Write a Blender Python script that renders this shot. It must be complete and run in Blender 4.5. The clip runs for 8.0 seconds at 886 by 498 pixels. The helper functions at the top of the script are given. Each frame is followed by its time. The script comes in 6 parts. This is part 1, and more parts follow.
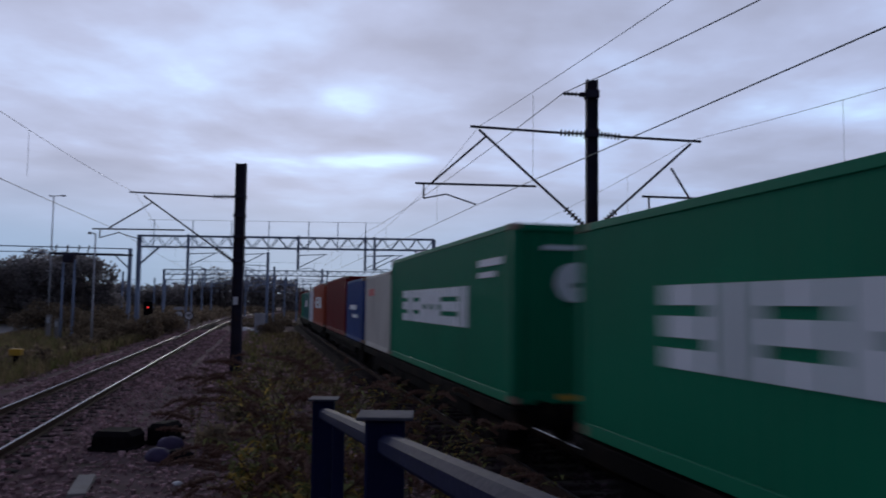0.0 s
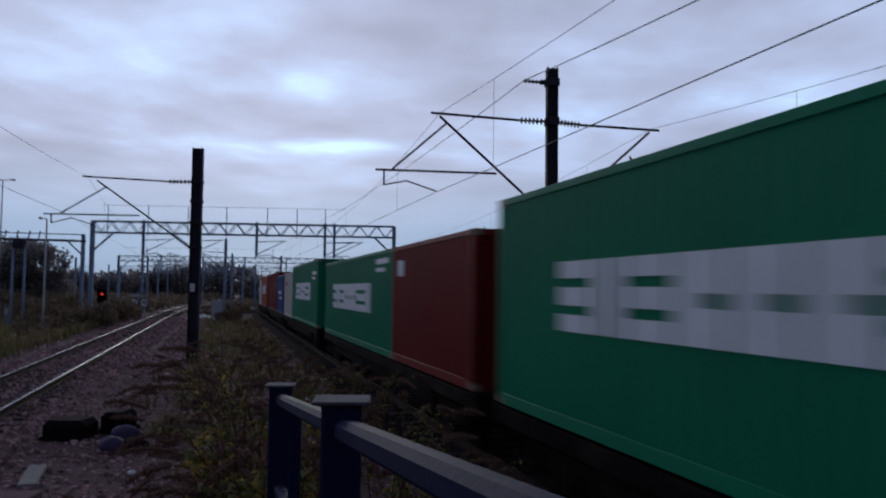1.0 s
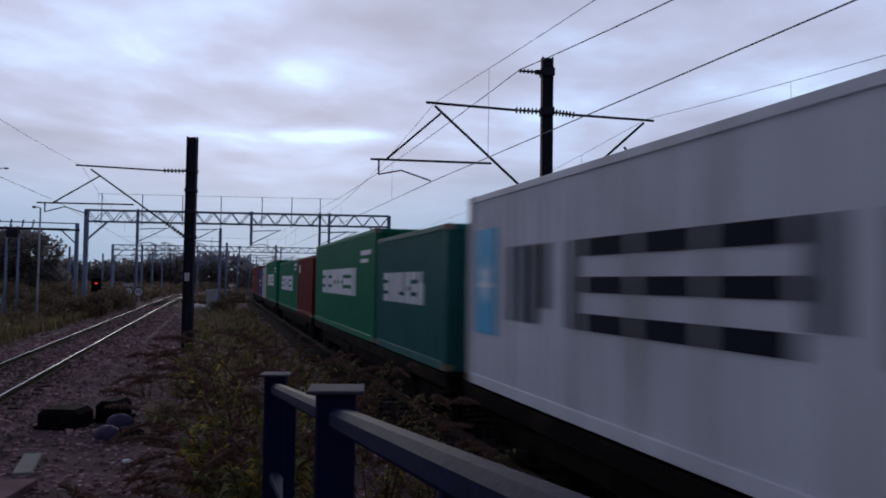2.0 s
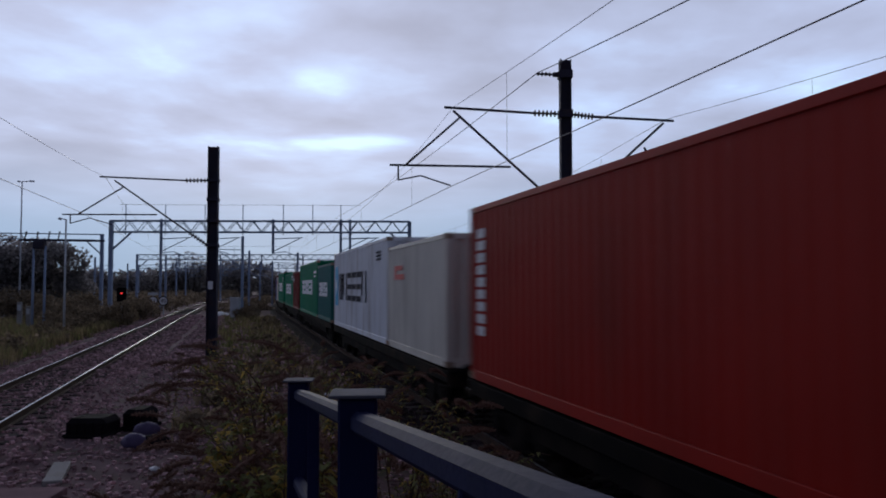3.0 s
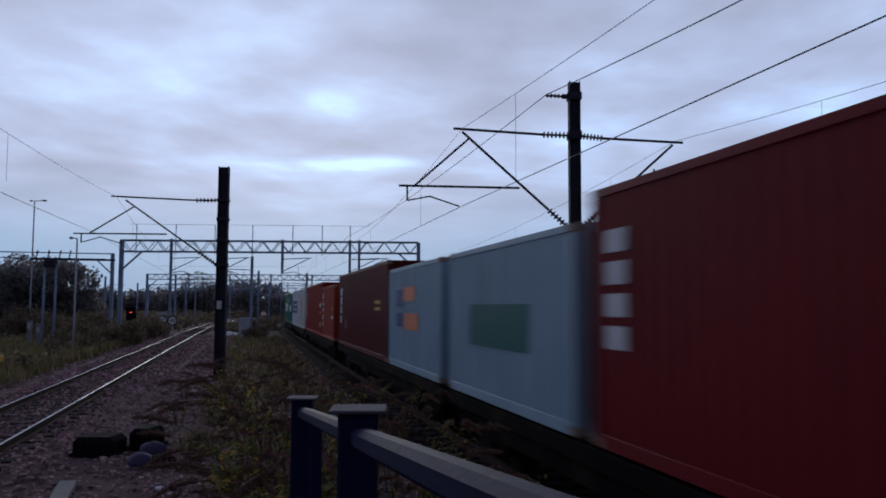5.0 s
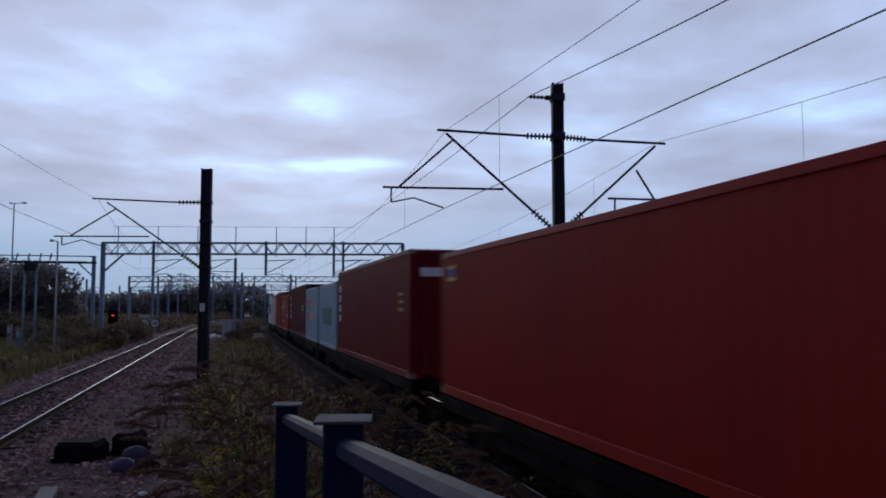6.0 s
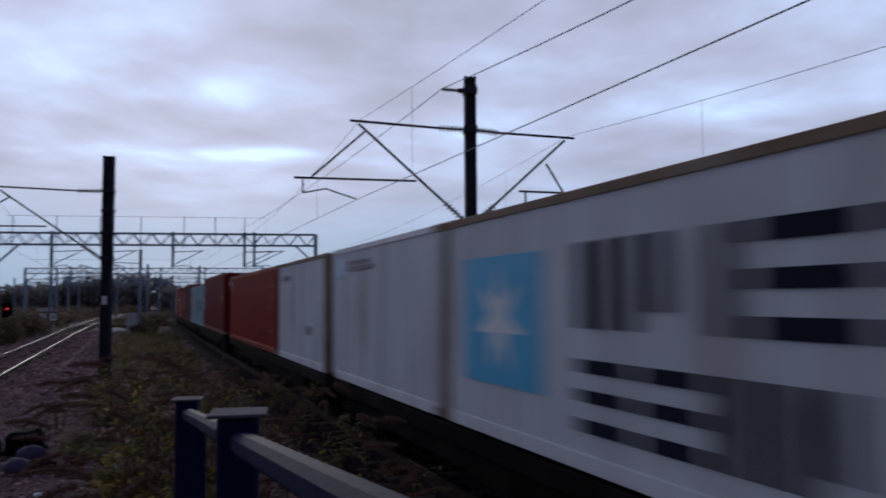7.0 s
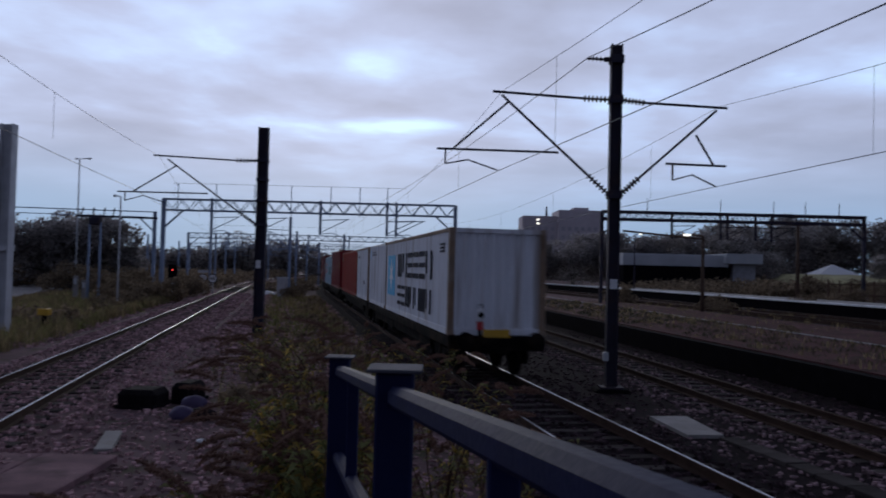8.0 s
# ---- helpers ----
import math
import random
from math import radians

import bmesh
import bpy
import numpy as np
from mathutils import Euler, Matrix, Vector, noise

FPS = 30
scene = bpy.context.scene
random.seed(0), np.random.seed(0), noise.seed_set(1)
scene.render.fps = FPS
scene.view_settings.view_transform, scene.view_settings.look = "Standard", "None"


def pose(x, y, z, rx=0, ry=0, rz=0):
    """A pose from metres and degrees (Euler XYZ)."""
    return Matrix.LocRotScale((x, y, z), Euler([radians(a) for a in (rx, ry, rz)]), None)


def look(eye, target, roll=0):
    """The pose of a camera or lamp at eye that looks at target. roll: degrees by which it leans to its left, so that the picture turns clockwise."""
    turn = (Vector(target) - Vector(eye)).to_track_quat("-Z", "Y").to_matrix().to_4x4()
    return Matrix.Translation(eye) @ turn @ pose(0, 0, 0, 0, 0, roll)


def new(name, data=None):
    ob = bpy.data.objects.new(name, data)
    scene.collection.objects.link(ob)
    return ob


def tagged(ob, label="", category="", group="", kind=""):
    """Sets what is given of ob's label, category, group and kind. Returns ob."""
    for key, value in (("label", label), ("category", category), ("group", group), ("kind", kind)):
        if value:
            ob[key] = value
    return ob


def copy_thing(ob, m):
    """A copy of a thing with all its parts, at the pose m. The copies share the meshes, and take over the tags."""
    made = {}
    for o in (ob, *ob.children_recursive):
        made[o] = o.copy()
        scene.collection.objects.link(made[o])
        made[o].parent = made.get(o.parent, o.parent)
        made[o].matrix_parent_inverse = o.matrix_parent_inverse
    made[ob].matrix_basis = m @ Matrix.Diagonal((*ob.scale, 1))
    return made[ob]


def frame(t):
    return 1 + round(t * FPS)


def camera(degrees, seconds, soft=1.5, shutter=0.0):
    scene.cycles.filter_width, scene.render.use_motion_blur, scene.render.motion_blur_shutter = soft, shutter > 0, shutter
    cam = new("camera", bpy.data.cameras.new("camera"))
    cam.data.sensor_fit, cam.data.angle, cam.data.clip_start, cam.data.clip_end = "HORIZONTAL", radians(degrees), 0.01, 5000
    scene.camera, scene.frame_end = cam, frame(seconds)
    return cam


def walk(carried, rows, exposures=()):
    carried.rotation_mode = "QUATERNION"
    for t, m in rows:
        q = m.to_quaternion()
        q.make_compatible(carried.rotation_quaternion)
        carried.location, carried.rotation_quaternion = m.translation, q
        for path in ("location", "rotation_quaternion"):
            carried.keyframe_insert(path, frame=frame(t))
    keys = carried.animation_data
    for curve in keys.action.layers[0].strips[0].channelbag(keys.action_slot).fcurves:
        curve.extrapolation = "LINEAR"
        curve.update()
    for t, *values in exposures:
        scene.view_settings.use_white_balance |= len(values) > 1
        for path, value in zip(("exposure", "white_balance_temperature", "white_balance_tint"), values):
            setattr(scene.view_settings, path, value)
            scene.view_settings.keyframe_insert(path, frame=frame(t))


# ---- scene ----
cam = camera(58.44, 8.0, soft=1.8, shutter=0.7)
PATH = [
    (0.0, pose(-0.027, 0.022, 2.654) @ pose(0, 0, 0, 90 + 4.01, 0, -1.54) @ pose(0, 0, 0, 0, 0, 0.70)),
    (0.5, pose(-0.026, 0.036, 2.653) @ pose(0, 0, 0, 90 + 4.16, 0, -3.73) @ pose(0, 0, 0, 0, 0, 0.81)),
    (1.0, pose(-0.021, 0.051, 2.644) @ pose(0, 0, 0, 90 + 3.13, 0, -4.42) @ pose(0, 0, 0, 0, 0, 0.73)),
    (1.2, pose(-0.021, 0.033, 2.649) @ pose(0, 0, 0, 90 + 2.54, 0, -5.21) @ pose(0, 0, 0, 0, 0, 1.21)),
    (2.3, pose(-0.015, 0.017, 2.647) @ pose(0, 0, 0, 90 + 2.36, 0, -4.44) @ pose(0, 0, 0, 0, 0, 0.45)),
    (2.5, pose(-0.008, -0.000, 2.647) @ pose(0, 0, 0, 90 + 2.58, 0, -4.25) @ pose(0, 0, 0, 0, 0, 0.05)),
    (3.0, pose(-0.013, 0.008, 2.646) @ pose(0, 0, 0, 90 + 2.70, 0, -3.28) @ pose(0, 0, 0, 0, 0, -0.10)),
    (3.5, pose(-0.017, 0.003, 2.653) @ pose(0, 0, 0, 90 + 4.09, 0, -2.90) @ pose(0, 0, 0, 0, 0, -0.16)),
    (4.0, pose(-0.017, 0.003, 2.653) @ pose(0, 0, 0, 90 + 4.52, 0, -2.18) @ pose(0, 0, 0, 0, 0, -0.09)),
    (5.3, pose(0.007, 0.024, 2.627) @ pose(0, 0, 0, 90 + 4.20, 0, -2.85) @ pose(0, 0, 0, 0, 0, 0.36)),
    (5.5, pose(-0.010, 0.007, 2.653) @ pose(0, 0, 0, 90 + 4.31, 0, -3.12) @ pose(0, 0, 0, 0, 0, 0.27)),
    (6.0, pose(0.002, 0.026, 2.650) @ pose(0, 0, 0, 90 + 4.29, 0, -3.76) @ pose(0, 0, 0, 0, 0, -0.11)),
    (6.1, pose(0.006, 0.028, 2.652) @ pose(0, 0, 0, 90 + 4.26, 0, -3.93) @ pose(0, 0, 0, 0, 0, -0.10)),
    (6.5, pose(0.016, 0.022, 2.648) @ pose(0, 0, 0, 90 + 3.62, 0, -5.40) @ pose(0, 0, 0, 0, 0, -0.34)),
    (6.8, pose(0.034, 0.022, 2.651) @ pose(0, 0, 0, 90 + 3.61, 0, -8.46) @ pose(0, 0, 0, 0, 0, -0.16)),
    (7.0, pose(0.041, 0.002, 2.651) @ pose(0, 0, 0, 90 + 3.65, 0, -9.96) @ pose(0, 0, 0, 0, 0, -0.37)),
    (7.1, pose(0.046, -0.002, 2.653) @ pose(0, 0, 0, 90 + 3.64, 0, -10.56) @ pose(0, 0, 0, 0, 0, -0.40)),
    (7.3, pose(0.040, -0.026, 2.657) @ pose(0, 0, 0, 90 + 3.54, 0, -9.40) @ pose(0, 0, 0, 0, 0, -0.46)),
    (7.5, pose(0.028, -0.069, 2.653) @ pose(0, 0, 0, 90 + 3.28, 0, -6.37) @ pose(0, 0, 0, 0, 0, -0.44)),
    (7.6, pose(0.029, -0.054, 2.645) @ pose(0, 0, 0, 90 + 2.65, 0, -4.80) @ pose(0, 0, 0, 0, 0, -0.22)),
    (7.7, pose(0.010, -0.022, 2.646) @ pose(0, 0, 0, 90 + 1.19, 0, -3.74) @ pose(0, 0, 0, 0, 0, 0.34)),
    (7.8, pose(0.008, 0.001, 2.637) @ pose(0, 0, 0, 90 + 1.67, 0, -1.41) @ pose(0, 0, 0, 0, 0, 0.68)),
    (7.9, pose(0.002, -0.002, 2.634) @ pose(0, 0, 0, 90 + 1.61, 0, -0.53) @ pose(0, 0, 0, 0, 0, 1.24)),
    (8.0, pose(-0.000, -0.000, 2.630) @ pose(0, 0, 0, 90 + 1.56, 0, 0.00) @ pose(0, 0, 0, 0, 0, 1.40)),
]
walk(cam, PATH, [(0.0, 0.05, 6450, 9), (1.0, 0.05, 6400, 7), (2.5, 0.2, 6800, 9.5), (3.5, 0.08, 6300, 6), (5.5, 0.08, 6300, 6), (6.5, 0.1, 6400, 8), (7.5, 0.12, 6800, 9), (8.0, 0.1, 6450, 8)])

# ---------------- world and sun ----------------
world = bpy.data.worlds.new("dusk_sky")
scene.world = world
world.use_nodes = True
wn, wl = world.node_tree.nodes, world.node_tree.links
wn.clear()


def wnode(kind, **kw):
    nd = wn.new(kind)
    for k, v in kw.items():
        nd.inputs[k].default_value = v
    return nd


def wmath(op, a, b=None):
    nd = wn.new("ShaderNodeMath")
    nd.operation = op
    for i, v in enumerate((a, b)):
        if v is None:
            continue
        if isinstance(v, (int, float)):
            nd.inputs[i].default_value = v
        else:
            wl.new(v, nd.inputs[i])
    return nd.outputs[0]


def wramp(fac, stops):
    nd = wn.new("ShaderNodeValToRGB")
    el = nd.color_ramp.elements
    while len(el) < len(stops):
        el.new(0.5)
    for e, (p, c) in zip(el, stops):
        e.position, e.color = p, (*c, 1)
    wl.new(fac, nd.inputs[0])
    return nd.outputs[0]


def wmix(fac, a, b, blend="MIX"):
    nd = wn.new("ShaderNodeMix")
    nd.data_type, nd.blend_type = "RGBA", blend
    for i, v in ((0, fac), (6, a), (7, b)):
        if isinstance(v, (int, float)):
            nd.inputs[i].default_value = v
        elif isinstance(v, tuple):
            nd.inputs[i].default_value = (*v, 1)
        else:
            wl.new(v, nd.inputs[i])
    return nd.outputs[2]


HOLES = [((-0.186, 0.951, 0.245), 2.4, 0.05, 0.09), ((-0.112, 0.961, 0.25), 1.8, 0.07, 0.10), ((-0.09, 0.98, 0.178), 5.0, 0.06, 0.10), ((-0.035, 0.983, 0.18), 5.0, 0.06, 0.11),
         ((0.23, 0.931, 0.28), 1.6, 0.07, 0.05), ((0.386, 0.891, 0.237), 2.5, 0.05, 0.09), ((-0.27, 0.921, 0.27), 2.0, 0.10, 0.02), ((0.52, 0.82, 0.24), 1.0, 0.34, -0.04)]
sky = wn.new("ShaderNodeTexSky")
sky.sky_type, sky.sun_disc = "NISHITA", False
sky.sun_elevation, sky.sun_rotation = radians(6), radians(-8)
tc = wn.new("ShaderNodeTexCoord")
sep = wn.new("ShaderNodeSeparateXYZ")
wl.new(tc.outputs["Generated"], sep.inputs[0])
up = wmath("MAXIMUM", sep.outputs[2], 0.0)
den = wmath("ADD", up, 0.09)
comb = wn.new("ShaderNodeCombineXYZ")
wl.new(wmath("DIVIDE", sep.outputs[0], den), comb.inputs[0])
wl.new(wmath("DIVIDE", sep.outputs[1], den), comb.inputs[1])
n1 = wnode("ShaderNodeTexNoise", Scale=0.62, Detail=6.0, Roughness=0.5, Distortion=0.35)
n2 = wnode("ShaderNodeTexNoise", Scale=2.0, Detail=5.0, Roughness=0.5)
for nd in (n1, n2):
    wl.new(comb.outputs[0], nd.inputs["Vector"])
cover = wmath("ADD", wmath("MULTIPLY", n1.outputs[0], 0.72), wmath("MULTIPLY", n2.outputs[0], 0.28))
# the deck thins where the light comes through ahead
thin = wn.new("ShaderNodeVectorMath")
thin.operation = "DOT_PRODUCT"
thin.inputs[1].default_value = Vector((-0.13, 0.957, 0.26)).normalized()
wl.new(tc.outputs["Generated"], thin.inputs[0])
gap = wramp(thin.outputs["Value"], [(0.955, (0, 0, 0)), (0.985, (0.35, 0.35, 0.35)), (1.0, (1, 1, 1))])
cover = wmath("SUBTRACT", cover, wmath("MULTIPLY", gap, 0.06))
# breaks in the deck, each with its heading, its stretch and its width
for d, st, wdt, dep in HOLES:
    off, scl, ln = (wn.new("ShaderNodeVectorMath") for _ in range(3))
    off.operation, scl.operation, ln.operation = "SUBTRACT", "MULTIPLY", "LENGTH"
    off.inputs[1].default_value, scl.inputs[1].default_value = d, (1, 1, st)
    wl.new(tc.outputs["Generated"], off.inputs[0])
    wl.new(off.outputs[0], scl.inputs[0])
    wl.new(scl.outputs[0], ln.inputs[0])
    near = wmath("SUBTRACT", 1.0, wmath("DIVIDE", ln.outputs["Value"], wdt))
    near = wmath("MAXIMUM", near, 0.0)
    cover = wmath("SUBTRACT", cover, wmath("MULTIPLY", near, dep))
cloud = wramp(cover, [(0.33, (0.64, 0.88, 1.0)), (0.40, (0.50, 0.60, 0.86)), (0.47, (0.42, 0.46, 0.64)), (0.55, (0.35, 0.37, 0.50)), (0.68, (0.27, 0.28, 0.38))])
# towards the horizon the veil turns even and bluer, overhead the deck is thick and dim
low = wramp(up, [(0.0, (0.19, 0.31, 0.47)), (0.05, (0.25, 0.36, 0.53)), (0.14, (0.37, 0.44, 0.62)), (0.30, (0.42, 0.47, 0.64))])
lowf = wramp(up, [(0.0, (1, 1, 1)), (0.075, (0.92, 0.92, 0.92)), (0.17, (0.18, 0.18, 0.18)), (0.3, (0.0, 0.0, 0.0))])
deck = wmix(lowf, cloud, low)
dim = wramp(up, [(0.0, (1, 1, 1)), (0.36, (1.0, 1.0, 1.0)), (0.6, (0.42, 0.42, 0.44)), (1.0, (0.24, 0.24, 0.26))])
deck = wmix(1.0, deck, dim, "MULTIPLY")
# the last light is ahead; the sky behind is already dark
back = wramp(wmath("ADD", wmath("MULTIPLY", sep.outputs[1], 0.5), 0.5), [(0.0, (0.27, 0.28, 0.32)), (0.3, (0.38, 0.39, 0.43)), (0.72, (1, 1, 1)), (1.0, (1, 1, 1))])
deck = wmix(1.0, deck, back, "MULTIPLY")
# and the cloud is heavier over the town to the east
east = wramp(wmath("ADD", wmath("MULTIPLY", sep.outputs[0], 0.5), 0.5), [(0.0, (1, 1, 1)), (0.47, (1, 1, 1)), (0.62, (0.91, 0.93, 0.95)), (1.0, (0.86, 0.88, 0.91))])
deck = wmix(1.0, deck, east, "MULTIPLY")
bg1 = wnode("ShaderNodeBackground", Strength=0.05)
wl.new(sky.outputs[0], bg1.inputs[0])
bg2 = wnode("ShaderNodeBackground", Strength=1.22)
wl.new(deck, bg2.inputs[0])
mixs = wnode("ShaderNodeMixShader", Fac=0.97)
wl.new(bg1.outputs[0], mixs.inputs[1])
wl.new(bg2.outputs[0], mixs.inputs[2])
outw = wn.new("ShaderNodeOutputWorld")
wl.new(mixs.outputs[0], outw.inputs[0])

sun = new("sun", bpy.data.lights.new("sun", "SUN"))
sun.data.energy, sun.data.angle, sun.data.color = 0.5, radians(25), (1.0, 0.93, 0.88)
sun.matrix_world = look((0, 0, 30), (0.14 * 20, -20, 30 - 20 * math.tan(radians(10))))


# ---------------- materials ----------------
def mat(name, base, rough=0.7, metal=0.0, vary=0.25, scale=3.0, fine=40.0, bump=0.15, stain=None, stain_amount=0.0,
        island=0.0, per_object=0.0, streak=False, spec=0.5, emit=0.0):
    """A worn surface: base colour varied at two scales, optional stains (streak: drawn out downwards), grain in the relief."""
    m = bpy.data.materials.new(name)
    m.use_nodes = True
    nt = m.node_tree
    nodes, links = nt.nodes, nt.links
    bs = nodes["Principled BSDF"]
    bs.inputs["Roughness"].default_value, bs.inputs["Metallic"].default_value = rough, metal
    bs.inputs["Specular IOR Level"].default_value = spec
    tcn = nodes.new("ShaderNodeTexCoord")
    big, small = nodes.new("ShaderNodeTexNoise"), nodes.new("ShaderNodeTexNoise")
    big.inputs["Scale"].default_value, big.inputs["Detail"].default_value = scale, 5
    small.inputs["Scale"].default_value, small.inputs["Detail"].default_value = fine, 4
    for nd in (big, small):
        links.new(tcn.outputs["Object"], nd.inputs["Vector"])

    def mix(fac, a, b, blend="MIX"):
        nd = nodes.new("ShaderNodeMix")
        nd.data_type, nd.blend_type = "RGBA", blend
        for i, v in ((0, fac), (6, a), (7, b)):
            if isinstance(v, (int, float)):
                nd.inputs[i].default_value = v
            elif isinstance(v, tuple):
                nd.inputs[i].default_value = (*v, 1)
            else:
                links.new(v, nd.inputs[i])
        return nd.outputs[2]

    def ramp(fac, a, b, lo=0.0, hi=1.0):
        nd = nodes.new("ShaderNodeMapRange")
        links.new(fac, nd.inputs[0])
        for i, v in zip((1, 2, 3, 4), (lo, hi, a, b)):
            nd.inputs[i].default_value = v
        return nd.outputs[0]

    dark = tuple(c * (1 - vary) for c in base)
    light = tuple(min(1, c * (1 + vary)) for c in base)
    col = mix(ramp(big.outputs[0], 0, 1, 0.3, 0.7), dark, light)
    col = mix(ramp(small.outputs[0], 0, 0.5, 0.35, 0.7), col, dark)
    if stain:
        st = nodes.new("ShaderNodeTexNoise")
        st.inputs["Scale"].default_value, st.inputs["Detail"].default_value = 1.7, 8
        mp = nodes.new("ShaderNodeMapping")
        mp.inputs["Scale"].default_value = (2.2, 2.2, 0.16) if streak else (1, 1, 1)
        links.new(tcn.outputs["Object"], mp.inputs[0])
        links.new(mp.outputs[0], st.inputs["Vector"])
        col = mix(ramp(st.outputs[0], 0, stain_amount, 0.5, 0.72), col, stain)
    if per_object or island:
        src = nodes.new("ShaderNodeObjectInfo").outputs["Random"] if per_object else nodes.new("ShaderNodeNewGeometry").outputs["Random Per Island"]
        amt = per_object or island
        hv = nodes.new("ShaderNodeHueSaturation")
        links.new(ramp(src, 1 - amt, 1 + amt), hv.inputs["Value"])
        links.new(col, hv.inputs["Color"])
        col = hv.outputs[0]
    links.new(col, bs.inputs["Base Color"])
    links.new(ramp(small.outputs[0], max(0, rough - 0.12), min(1, rough + 0.12)), bs.inputs["Roughness"])
    if bump:
        bp = nodes.new("ShaderNodeBump")
        bp.inputs["Strength"].default_value, bp.inputs["Distance"].default_value = bump, 0.02
        links.new(small.outputs[0], bp.inputs["Height"])
        links.new(bp.outputs[0], bs.inputs["Normal"])
    if emit:
        bs.inputs["Emission Color"].default_value = (*base, 1)
        bs.inputs["Emission Strength"].default_value = emit
    return m


